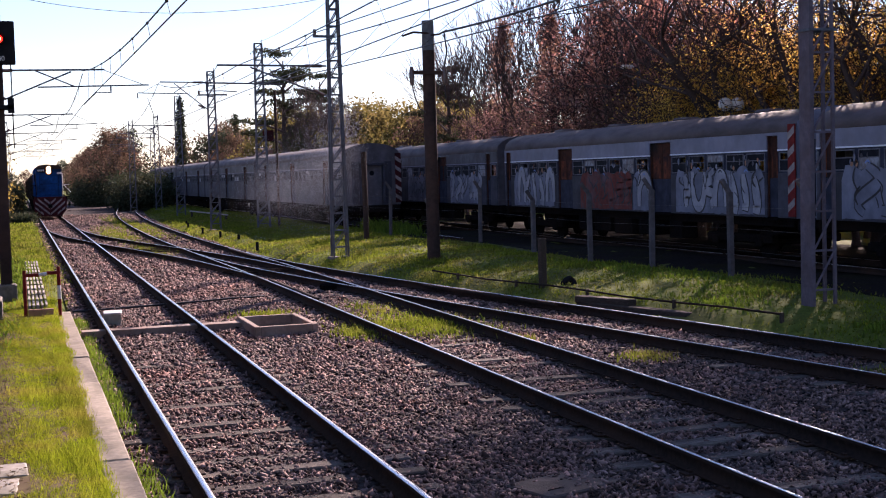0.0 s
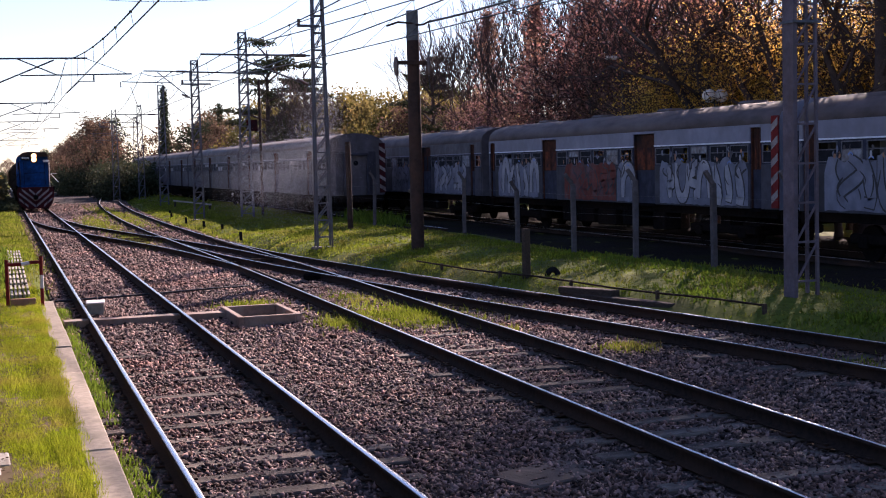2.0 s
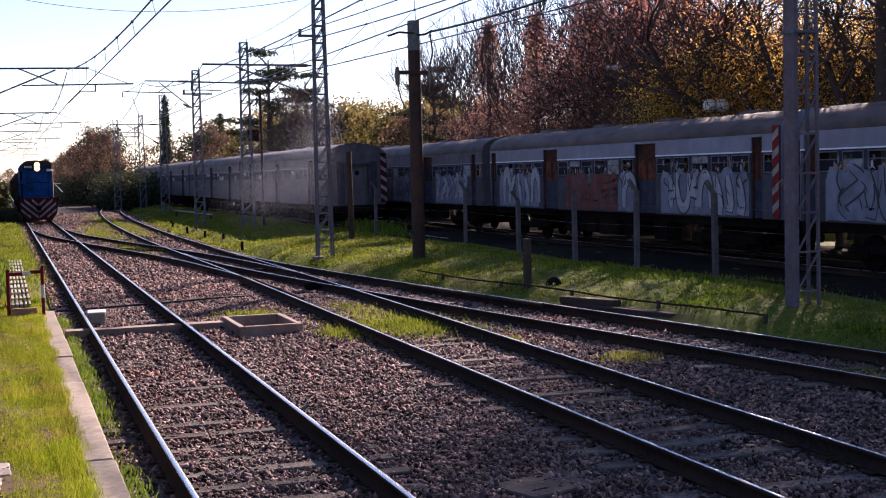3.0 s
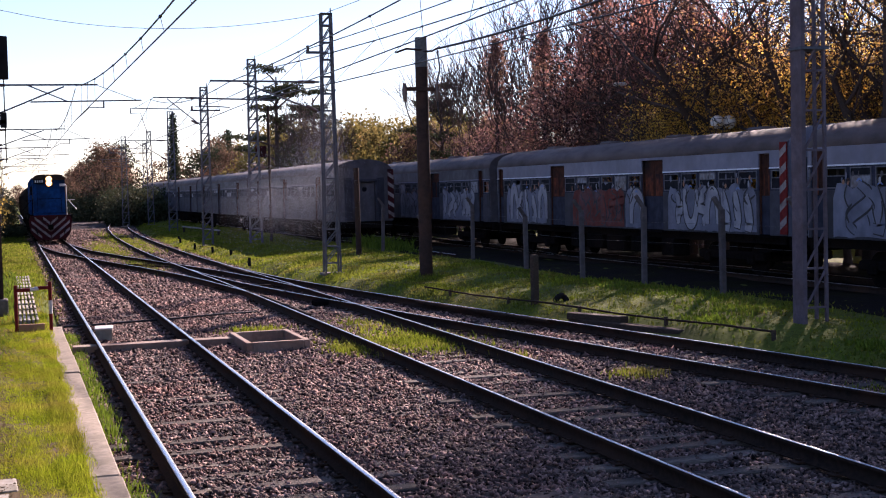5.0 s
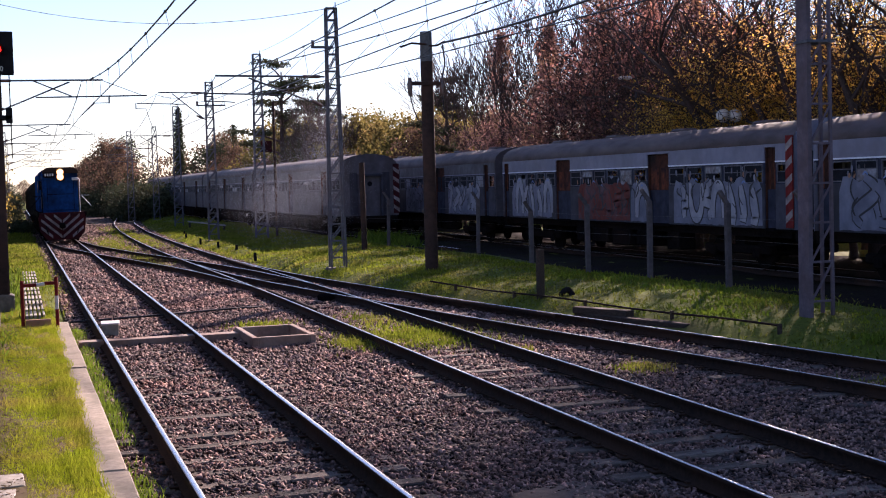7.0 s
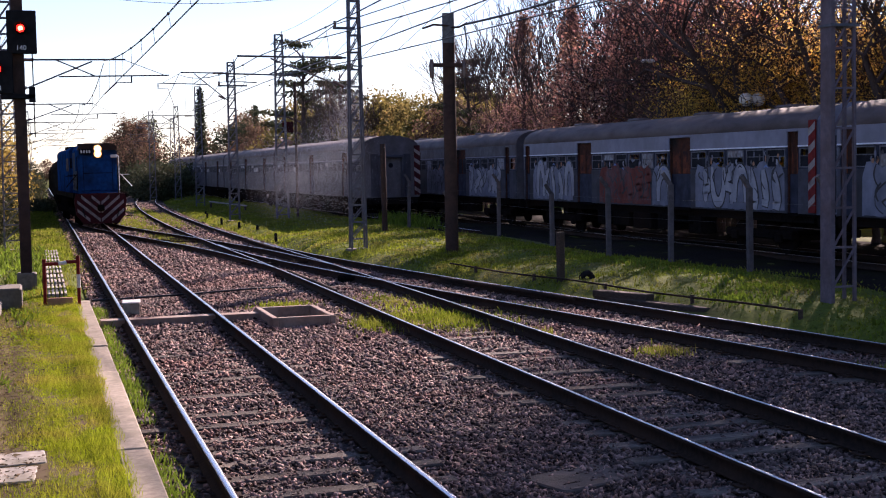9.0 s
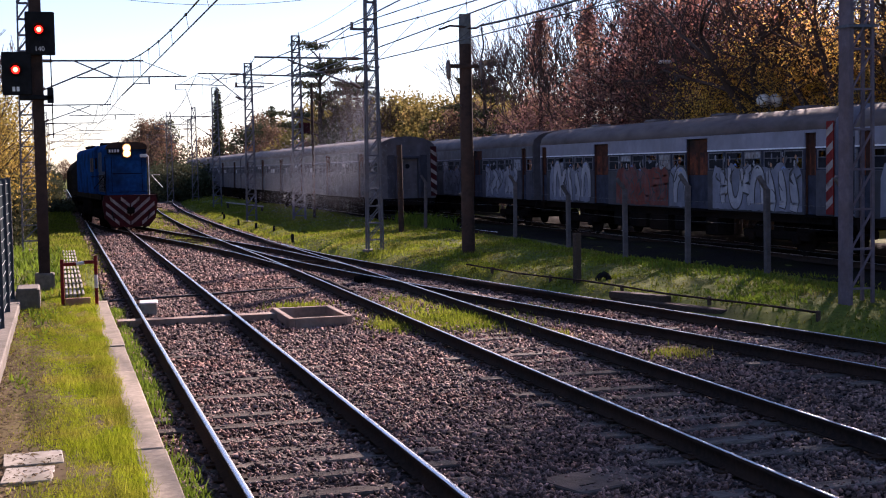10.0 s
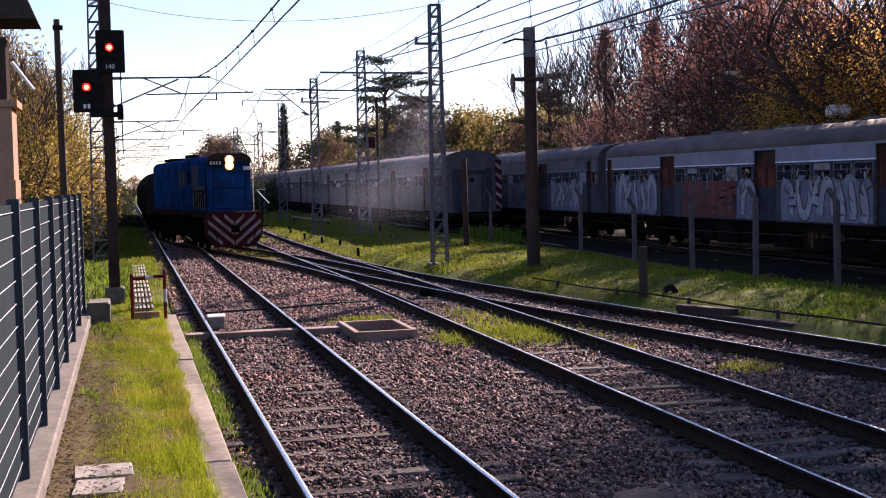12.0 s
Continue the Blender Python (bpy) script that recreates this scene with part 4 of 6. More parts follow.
# ---------------- masts, poles, wires ----------------
def lattice_mast(base, h, w0, w1, mat, label, heading=0.0, solid_side=False, step=0.55):
    m = thing("lattice_mast", label, "mast", pose(*base, 0, 0, heading), "catenary masts")
    def cw(z):
        return (w0 + (w1 - w0) * z / h) / 2
    d = 0.16
    for sx in (-1, 1):
        for sy in (-1, 1):
            g = Geo().bar((sx * cw(0), sy * d, -0.2), (sx * cw(h), sy * d * 0.8, h), 0.055)
            part("leg", g, mat, m)
    z = 0.35
    while z < h - 0.1:
        z2 = min(z + step, h - 0.03)
        for sy in ((-1,) if solid_side else (-1, 1)):
            part("lacing", Geo().bar((-cw(z), sy * d, z), (cw(z), sy * d, z), 0.03, 0.04), mat, m)
            part("lacing", Geo().bar((-cw(z), sy * (d + 0.01), z), (cw(z2), sy * (d + 0.01), z2), 0.026, 0.036), mat, m)
        for sx in (() if solid_side else (-1, 1)):
            part("side_lacing", Geo().bar((sx * cw(z), -d, z), (sx * cw(z), d, z2), 0.026), mat, m)
        z = z2
    if solid_side:
        part("channel_web", Geo().box(-cw(0) - 0.05, -cw(0) - 0.02, -d - 0.02, d, -0.2, h), mat, m)
        part("clamp_band", Geo().box(-cw(0) - 0.08, cw(0) + 0.05, -d - 0.07, d + 0.05, 5.05, 5.10), M_MAST, m)
    part("cap", Geo().box(-cw(h) - 0.03, cw(h) + 0.03, -d, d, h - 0.04, h, bev=0.01).bar((cw(h), 0, h), (cw(h), 0, h + 0.18), 0.03), mat, m)
    part("footing", Geo().box(-w0 / 2 - 0.12, w0 / 2 + 0.12, -0.3, 0.3, -0.4, 0.04, bev=0.03), M_CONCRETE, m)
    return m


def cantilever(name, mast_x, y, z_top, z_low, tip, contact_x, label, tip_low):
    """A bracket arm: top tube, diagonal stay, drop bar with registration arm and insulators."""
    c = thing(name, label, "cantilever arm", group="cantilever arms")
    s = 1 if tip > mast_x else -1
    part("top_tube", Geo().tube([(mast_x, y, z_top), (tip, y, z_top + 0.03)], 0.035, 6), M_MAST, c)
    part("stay_tube", Geo().tube([(mast_x, y, z_low), (mast_x + (tip - mast_x) * 0.70, y, z_top - 0.04)], 0.03, 6), M_MAST, c)
    part("brace", Geo().tube([(mast_x + (tip - mast_x) * 0.38, y, z_top), (mast_x + (tip - mast_x) * 0.72, y, z_top - 0.55)], 0.025, 6), M_MAST, c)
    part("register_tube", Geo().tube([(mast_x + (tip - mast_x) * 0.40, y, z_top - 0.58), (tip_low, y, z_top - 0.52)], 0.028, 6), M_MAST, c)
    part("drop_bracket", Geo().bar((contact_x + s * 0.95, y, z_top - 0.52), (contact_x + s * 0.95, y, z_top - 0.80), 0.05), M_MAST, c)
    part("steady_arm", Geo().tube([(contact_x + s * 0.95, y, z_top - 0.78), (contact_x + s * 0.45, y, z_top - 0.78), (contact_x, y, 5.42)], 0.018, 6), M_MAST, c)
    part("insulator", Geo().tube([(mast_x + s * 0.15, y, z_top), (mast_x + s * 0.7, y, z_top)], 0.055, 8), M_INSUL, c)
    part("insulator", Geo().tube([(mast_x + s * 0.1, y, z_low + 0.04), (mast_x + s * 0.45, y, z_low + 0.22)], 0.05, 8), M_INSUL, c)
    part("tip_stay", Geo().tube([(tip, y, z_top), (tip_low - s * 0.2, y, z_top - 0.5)], 0.012, 5), M_WIRE, c)
    return c


def sag(a, b, d, n=12):
    a, b = Vector(a), Vector(b)
    return [a.lerp(b, k / n) - Vector((0, 0, d * 4 * (k / n) * (1 - k / n))) for k in range(n + 1)]


def wire(name, pts, r, label):
    return tagged(new(name, Geo().tube(pts, r, 5, cap=False).mesh(name, M_WIRE)), label, "wire", "overhead wires")


def wires_and_droppers(messenger, contact, label):
    wire("messenger_wire", messenger, 0.016, label)
    wire("contact_wire", contact, 0.014, label.replace("messenger", "contact"))
    d = thing("droppers", "thin droppers between messenger and contact wire", "wire", group="overhead wires")
    for k in range(1, len(messenger) - 1):
        a = Vector(messenger[k])
        b = min((Vector(contact[j]).lerp(Vector(contact[j + 1]), f) for j in range(len(contact) - 1) for f in (0, 0.5)), key=lambda q: abs(q.y - a.y))
        part("dropper", Geo().tube([a, b], 0.006, 4, cap=False), M_WIRE, d)
        part("clip", Geo().ball(a, 0.032, 6, 4), M_WIRE, d)


def build_overhead():
    steel = "blue-grey steel lattice mast carrying overhead wires"
    lattice_mast((9.89, 41.4, 0), 8.45, 0.50, 0.32, M_MAST, steel)
    lattice_mast((11.76, 65.6, 0), 9.45, 0.62, 0.36, M_MAST, steel)
    lattice_mast((9.68, 68.1, 0), 8.25, 0.50, 0.34, M_MAST, steel)
    lattice_mast((11.05, 95.0, 0), 8.7, 0.6, 0.36, M_MAST, steel)
    lattice_mast((13.93, 20.55, 0), 9.6, 0.46, 0.40, M_MASTN, "pale grey steel mast with lattice ladder side", solid_side=True, step=0.72)
    lattice_mast((-0.95, 47.7, 0), 9.4, 0.60, 0.36, M_MAST, steel)
    for k, (x, y, h) in enumerate(((-1.0, 75.0, 8.6), (-1.0, 102.0, 8.6), (-1.0, 130.0, 8.6), (-1.0, 160.0, 8.6), (12.2, 122.0, 8.6), (14.5, 150.0, 8.6), (9.6, 118.0, 8.0))):
        lattice_mast((x, y, 0), h, 0.55, 0.36, M_MAST, steel, step=0.9)
    arm = "grey tubular bracket arm holding the overhead wire"
    cantilever("cantilever_arm", -0.75, 47.7, 6.62, 5.45, 3.06, 2.30, arm, 4.57)
    for y in (75.0, 102.0, 130.0, 160.0):
        cantilever("cantilever_arm", -0.8, y, 6.45, 5.45, 3.0, 2.25, arm, 4.3)
    cantilever("cantilever_arm", 9.62, 41.4, 6.23, 5.25, 6.1, 6.7, arm, 5.6)
    cantilever("cantilever_arm", 9.45, 68.1, 7.68, 6.3, 7.1, 6.9, arm, 6.0)
    cantilever("cantilever_arm", 10.8, 95.0, 6.6, 5.2, 7.6, 7.7, arm, 6.9)
    for y, x in ((122.0, 12.0), (150.0, 14.2)):
        cantilever("cantilever_arm", x, y, 6.6, 5.2, x - 3.4, x - 3.0, arm, x - 4.2)
    # short cross-bars on two masts
    for x, y, z in ((9.89, 41.4, 7.16), (9.68, 68.1, 7.02)):
        b = thing("cross_bar", "short steel cross-bar with insulators on a mast", "cross-bar", group="mast cross-bars")
        part("bar", Geo().box(x - 0.72, x + 0.8 * (y > 60), y - 0.22, y - 0.16, z - 0.04, z + 0.04), M_MAST, b)
        part("insulator", Geo().tube([(x - 0.66, y - 0.19, z + 0.04), (x - 0.66, y - 0.19, z + 0.22)], 0.05), M_INSUL, b)
    # track 1
    lab = "dark messenger wire over the first track"
    mess = sag((2.32, 47.7, 6.60), (2.56, -4.0, 6.60), 0.98, 16)
    wires_and_droppers(mess, sag((2.28, 47.7, 5.42), (2.71, -4.0, 5.36), 0.02, 8), lab)
    for a, b in ((47.7, 75.0), (75.0, 102.0), (102.0, 130.0), (130.0, 160.0)):
        wires_and_droppers(sag((2.3, a, 6.5), (2.3, b, 6.5), 0.55, 8), sag((2.28, a, 5.42), (2.28, b, 5.42), 0.02, 4), lab)
    # tracks 2 and 3
    lab2 = "dark messenger wire over the second track"
    wires_and_droppers(sag((6.75, 41.4, 6.25), (7.3, 3.0, 6.9), 0.35, 12), sag((6.9, 41.4, 5.42), (7.25, 3.0, 5.38), 0.02, 8), lab2)
    wires_and_droppers(sag((7.9, 41.0, 6.62), (10.9, 10.0, 6.7), 0.25, 10), [(7.1, 38.0, 5.45), (7.81, 32.0, 5.4), (8.4, 27.1, 5.4), (9.2, 19.0, 5.4), (10.2, 8.0, 5.4)], lab2)
    wires_and_droppers(sag((7.0, 68.1, 7.6), (6.75, 41.4, 6.25), 0.4, 8), sag((6.95, 68.1, 5.5), (6.9, 41.4, 5.42), 0.02, 4), lab2)
    wires_and_droppers(sag((7.7, 95.0, 6.6), (7.0, 68.1, 7.6), 0.4, 8), sag((7.7, 95, 5.4), (6.95, 68.1, 5.5), 0.02, 4), lab2)
    wires_and_droppers(sag((9.6, 122.0, 6.6), (7.7, 95.0, 6.6), 0.5, 6), sag((9.5, 122, 5.4), (7.7, 95, 5.4), 0.02, 4), lab2)
    feed = "dark feeder wire from mast to mast"
    wire("feeder_wire", sag((9.3, 41.4, 7.3), (12.6, 12.0, 7.9), 0.2), 0.016, feed)
    wire("feeder_wire", sag((9.3, 41.4, 7.3), (9.1, 68.1, 7.2), 0.35), 0.016, feed)
    wire("feeder_wire", sag((9.1, 68.1, 7.2), (10.8, 95.0, 7.4), 0.4), 0.016, feed)
    wire("feeder_wire", sag((10.4, 68.1, 7.2), (11.6, 95.0, 6.6), 0.4), 0.016, feed)
    wire("earth_wire", sag((10.0, 41.4, 8.5), (11.8, 65.6, 9.5), 0.15), 0.008, feed)
    wire("earth_wire", sag((10.0, 41.4, 8.5), (13.9, 20.5, 9.7), 0.2), 0.010, feed)
    wire("span_wire", sag((-0.75, 47.7, 9.35), (9.75, 41.4, 8.42), 0.62, 16), 0.009, "thin span wire across all tracks")
    # the round pole with its cables
    p = thing("round_pole", "rusty brown tubular pole with grey top and insulators", "pole", pose(11.87, 37.5, 0))
    part("shaft", Geo().tube([(0, 0, -0.3), (0, 0, 6.35)], [0.20, 0.185], 20), M_POLE, p)
    part("grey_top", Geo().tube([(0, 0, 6.35), (0, 0, 7.24)], [0.187, 0.18], 20), M_POLETOP, p, "unpainted grey pole top")
    part("cross_arm", Geo().box(-0.62, 0.45, -0.24, -0.18, 5.62, 5.74, bev=0.01), M_POLE, p)
    part("upper_arm", Geo().tube([(0, -0.15, 6.85), (-0.5, -0.15, 6.88), (-0.85, -0.15, 6.76)], 0.035, 6).tube([(0, -0.15, 6.8), (0.3, -0.15, 6.82), (0.55, -0.15, 6.95)], 0.035, 6), M_POLE, p)
    for x in (-0.60, 0.42):
        part("insulator", Geo().tube([(x, -0.2, 5.85), (x, -0.2, 5.66), (x, -0.2, 5.3)], [0.05, 0.085, 0.06], 8), M_INSUL, p)
    part("cable_loop", Geo().tube([(-0.6, -0.2, 5.3), (-0.5, -0.2, 4.9), (-0.38, -0.2, 4.6), (-0.2, -0.2, 4.5)], 0.02, 6), M_WIRE, p)
    part("cable_loop", Geo().tube([(0.45, -0.2, 6.85), (0.52, -0.2, 6.3), (0.42, -0.2, 5.85)], 0.025, 6), M_WIRE, p)
    part("cable_loop", Geo().tube([(0.42, -0.2, 5.3), (0.45, -0.2, 4.9)], 0.02, 6), M_WIRE, p)
    wire("thick_cable", sag((12.35, 37.4, 6.9), (14.2, 20.4, 7.6), 0.25), 0.035, "thick black cable from pole to mast")


# ---------------- trackside small things ----------------
def text_mesh(body, size, mat):
    cu = bpy.data.curves.new("plate_text", "FONT")
    cu.body, cu.size, cu.extrude = body, size, 0.003
    ob = bpy.data.objects.new("plate_text", cu)
    me = bpy.data.meshes.new_from_object(ob)
    bpy.data.objects.remove(ob)
    me.materials.clear()
    me.materials.append(mat)
    return me


def build_signal():
    s = thing("signal_mast", "two-headed railway signal showing two red lights on a rusty post", "signal", pose(-0.36, 31.1, 0))
    part("post", Geo().box(-0.11, 0.11, -0.10, 0.10, 0.0, 7.6, bev=0.02).box(-0.125, -0.06, -0.13, -0.1, 0, 7.6).box(0.06, 0.125, -0.13, -0.1, 0, 7.6), M_POLE, s)
    part("base_block", Geo().box(-0.22, 0.22, -0.22, 0.22, -0.2, 0.42, bev=0.03), M_CONCRETE, s)
    part("platform_bracket", Geo().box(-0.40, 0.34, -0.3, 0.15, 4.36, 4.46, bev=0.01).box(0.2, 0.34, -0.3, -0.2, 4.28, 4.62), M_BLACK, s)
    for x, z in ((0.11, 5.86), (-0.42, 4.96)):
        h = part("signal_head", Geo().box(x - 0.34, x + 0.30, -0.34, -0.14, z - 0.50, z + 0.46, bev=0.02), M_BLACK, s)
        part("lamp_hood", Geo().tube([(x - 0.04, -0.34, z + 0.06), (x - 0.04, -0.50, z + 0.06)], 0.13, 14, cap=False), M_BLACK, h)
        part("red_lens", Geo().disc((x - 0.04, -0.36, z + 0.06), (0, 1, 0), 0.088, 0.02, 16), M_REDLAMP, h, "glowing red lens")
        part("lamp_core", Geo().disc((x - 0.04, -0.372, z + 0.06), (0, 1, 0), 0.05, 0.008, 14), M_REDCORE, h)
        part("dark_lens", Geo().disc((x - 0.04, -0.35, z - 0.16), (0, 1, 0), 0.05, 0.02, 12), M_PANE, h)
        if x > 0:
            part("plate_number", text_mesh("140", 0.15, M_WHITE), M_WHITE, h).matrix_basis = pose(x - 0.15, -0.352, z - 0.42, 90, 0, 0)
        for k in range(0 if x > 0 else 2):
            part("plate_mark", Geo().box(x - 0.12 + k * 0.09, x - 0.06 + k * 0.09, -0.352, -0.345, z - 0.42, z - 0.32), M_WHITE, h)
    part("ladder", Geo().bar((0.30, 0.12, 3.5), (0.30, 0.12, 6.2), 0.025).bar((0.10, 0.12, 5.6), (0.30, 0.12, 5.6), 0.02), M_BLACK, s)


def build_fence():
    f = thing("metal_fence", "blue-grey steel slat fence with galvanised rods on a concrete plinth", "fence")
    part("plinth", Geo().box(-1.22, -0.79, 4.0, 29.0, -0.2, 0.20, bev=0.02), M_CONCRETE, f, "worn concrete plinth")
    ys = [6.5, 9.1, 11.7, 14.3, 16.9, 19.5, 22.1, 24.7, 27.3]
    for y in ys:
        part("post", Geo().box(-1.01, -0.905, y - 0.05, y + 0.05, 0.15, 2.62, bev=0.008), M_FENCE, f)
    for a, b in zip(ys, ys[1:]):
        n = 9
        for k in range(n):
            y = a + 0.10 + (b - a - 0.2) * (k + 0.5) / n
            part("slat", Geo().box(-0.985, -0.965, y - 0.1335, y + 0.1335, 0.28, 2.57), M_FENCESLAT, f)
        for k in range(12):
            z = 0.36 + k * 0.195
            part("rod", Geo().tube([(-0.955, a, z), (-0.955, b, z)], 0.006, 5), M_FENCEROD, f)
    ys2 = np.arange(29.2, 34, 1.2)
    g = thing("far_fence", "older pale fence panels beyond the slat fence", "fence")
    for y in ys2:
        part("post", Geo().box(-1.2, -1.12, y - 0.04, y + 0.04, 0, 2.35, bev=0.01), M_PILLAR, g)
    part("panel", Geo().box(-1.17, -1.15, 29.2, 33.0, 0.1, 2.2), M_FENCE, g)
    b = thing("concrete_block", "low concrete box in the weeds by the fence", "concrete box", pose(-0.62, 27.4, 0))
    part("block", Geo().box(-0.25, 0.2, -0.5, 0.6, -0.1, 0.42, bev=0.03), M_CONCRETE, b)


def build_house_left():
    h = thing("station_house", "pink rendered house with dark overhanging eave beyond the fence", "house")
    part("wall", Geo().box(-9, -2.45, 30.6, 31.9, 0, 4.6), M_BRICK, h)
    part("plinth_wall", Geo().box(-9.05, -2.42, 30.56, 31.94, 0, 2.95), M_BRICK, h)
    part("roof_edge", Geo().prism([(-10, 6.47), (-1.82, 6.47), (-2.2, 7.4), (-10, 9.6)], 30.0, 32.0), M_EAVE, h, "dark timber eave")
    part("upper_wall", Geo().box(-8.8, -2.55, 30.8, 31.7, 4.6, 6.15), M_EAVE, h)
    part("sill", Geo().box(-9, -2.32, 30.5, 31.95, 4.58, 4.74), M_BRICK, h)
    part("strut", Geo().bar((-2.42, 30.9, 5.6), (-1.95, 30.5, 4.95), 0.06), M_WHITE, h)


def build_small():
    # red and white barrier with pale slatted screen
    b = thing("red_barrier", "red and white pipe barrier at the end of the kerb", "barrier")
    part("post", Geo().tube([(0.02, 27.3, -0.05), (0.02, 27.3, 0.95)], 0.035), M_RED, b)
    part("post", Geo().tube([(0.68, 27.3, -0.05), (0.68, 27.3, 1.0)], 0.035), M_RED, b)
    part("top_rail", Geo().tube([(0.02, 27.3, 0.85), (0.30, 27.3, 0.85)], 0.035), M_RED, b)
    part("top_rail", Geo().tube([(0.45, 27.3, 0.88), (0.68, 27.3, 0.88)], 0.035), M_RED, b)
    part("white_sleeve", Geo().tube([(0.30, 27.3, 0.85), (0.46, 27.3, 0.87)], 0.038), M_WHITE, b)
    part("white_sleeve", Geo().tube([(0.68, 27.3, 0.35), (0.68, 27.3, 0.62)], 0.038), M_WHITE, b)
    part("low_board", Geo().box(0.06, 0.56, 27.25, 27.35, 0.0, 0.16, bev=0.01), M_PLANK, b)
    l = thing("slatted_walkway", "row of pale worn concrete slats laid along the grass", "walkway")
    rnd = random.Random(9)
    for k in range(11):
        y = 28.7 + k * 1.55
        for dx in range(5):
            part("slat", Geo().box(0.08 + dx * 0.085 + rnd.uniform(-0.008, 0.008), 0.13 + dx * 0.085, y, y + 1.0 + rnd.uniform(-0.1, 0.1), 0.03, 0.12, bev=0.008), M_SLAB, l)
        part("cross_batten", Geo().box(0.05, 0.50, y + 0.15, y + 0.22, -0.02, 0.03), M_TIMBER, l)
    # cable trough across the first track with a pit at its end
    t = thing("cable_trough", "brown concrete cable trough across the track", "cable trough")
    part("trough", Geo().box(0.98, 3.93, 24.75, 25.1, -0.32, -0.075, bev=0.01), M_PIT, t)
    p = thing("cable_pit", "open brick-edged cable pit in the ballast", "pit")
    part("wall", Geo().box(3.94, 4.05, 23.3, 25.3, -0.4, -0.02, bev=0.01), M_PIT, p)
    part("wall", Geo().box(5.0, 5.11, 23.3, 25.3, -0.4, -0.02, bev=0.01), M_PIT, p)
    part("wall", Geo().box(4.05, 5.0, 23.3, 23.42, -0.4, -0.02, bev=0.01), M_PIT, p)
    part("wall", Geo().box(4.05, 5.0, 25.18, 25.3, -0.4, -0.02, bev=0.01), M_PIT, p)
    part("rubble", Geo().box(4.15, 4.8, 23.5, 24.1, -0.3, -0.10, bev=0.05), M_SLAB, p)
    w = thing("junction_box", "small white track junction box between the rails", "junction box", pose(1.68, 26.95, 0, 0, 0, -4))
    part("body", Geo().box(-0.16, 0.17, -0.28, 0.28, -0.22, 0.03, bev=0.012), M_SLAB, w)
    part("lid", Geo().box(-0.175, 0.185, -0.30, 0.30, 0.03, 0.06, bev=0.01), M_WHITE, w, "white lid")
    h = thing("manhole_cover", "flat concrete cover with two lifting slots in the ballast", "manhole", pose(4.62, 10.85, -0.035, 0, 0, 18))
    part("slab", Geo().box(-0.45, 0.45, -0.32, 0.32, -0.25, -0.145, bev=0.015), M_HATCH, h)
    part("slot", Geo().box(-0.3, -0.12, -0.14, -0.12, -0.146, -0.142).box(0.18, 0.3, 0.1, 0.14, -0.146, -0.142), M_UNDER, h)
    for x, y, sx, sy, a in ((-0.31, 12.62, 0.27, 0.28, 2), (-0.34, 11.95, 0.22, 0.30, -3)):
        s = thing("paving_slab", "pale broken paving slab sunk in the lawn", "paving slab", pose(x, y, 0, 0, 0, a), "paving slabs")
        part("slab", Geo().box(-sx, sx, -sy, sy, -0.05, 0.032, bev=0.01), M_SLAB, s)
    # timber stub post and sleepers on the bank
    s = thing("stub_post", "short dark timber post on the bank", "post", pose(11.34, 27.6, -0.1, 0, 0, 10))
    part("post", Geo().box(-0.075, 0.075, -0.075, 0.075, -0.2, 1.22, bev=0.015), M_TIMBER, s)
    for x, y, l, a, z in ((11.55, 23.4, 3.3, -15, -0.11), (11.35, 24.3, 1.5, -22, 0.01), (11.95, 23.2, 2.6, -13, -0.12), (10.6, 52.0, 1.8, -35, 0.0), (10.3, 51.0, 1.3, -48, 0.0)):
        t = thing("old_sleeper", "discarded weathered timber sleeper on the bank", "sleeper", pose(x, y, z - 0.02, 0, 0, 90 - a - 90), "discarded sleepers")
        part("beam", Geo().box(-0.13, 0.13, -l / 2, l / 2, -0.10, 0.04, bev=0.015), M_TIMBER, t)
    k = thing("signal_wire_run", "rusty point rod carried on low stakes along the bank", "point rod")
    pts = [(float(bank_edge(y)) + 0.55, y, 0.06 + 0.02 * math.sin(y)) for y in np.arange(19.5, 34, 1.5)]
    part("rod", Geo().tube(pts, 0.022, 6), M_RAIL, k)
    for p in pts[::2]:
        part("stake", Geo().box(p[0] - 0.03, p[0] + 0.03, p[1] - 0.03, p[1] + 0.03, -0.2, 0.1), M_TIMBER, k)
    # a black ring stands in for a small dark bush
    for x, y, r in ((11.9, 27.4, 0.16),):
        t = thing("scrap_tyre", "black ring in place of a small dark bush in the grass", "tyre", pose(x, y, 0.05))
        pts = [(0.13 * math.cos(a), 0.05 * math.sin(2 * a), 0.10 * math.sin(a) + 0.02) for a in np.linspace(0, 2 * math.pi, 13)]
        part("ring", Geo().tube(pts, 0.07, 8), M_BLACK, t)
    for x, y in ((9.2, 57.8), (8.7, 50.2), (9.0, 62.0), (8.9, 67.5), (9.2, 76.0), (9.6, 80.0)):
        s = thing("track_marker", "small black marker stub beside the track", "marker", pose(x, y, -0.05), "track markers")
        part("stub", Geo().box(-0.055, 0.055, -0.05, 0.05, -0.1, 0.24, bev=0.02), M_BLACK, s)
    # concrete posts of the old fence
    pts = [(15.75, 26.75, 2.3), (15.42, 30.1, 2.35), (14.96, 32.9, 2.25), (15.5, 38.4, 2.0), (16.2, 45.4, 2.3), (15.6, 49.5, 1.6), (15.3, 54.5, 2.3), (14.6, 60.0, 1.7), (15.6, 23.4, 2.3), (13.2, 50.6, 3.6)]
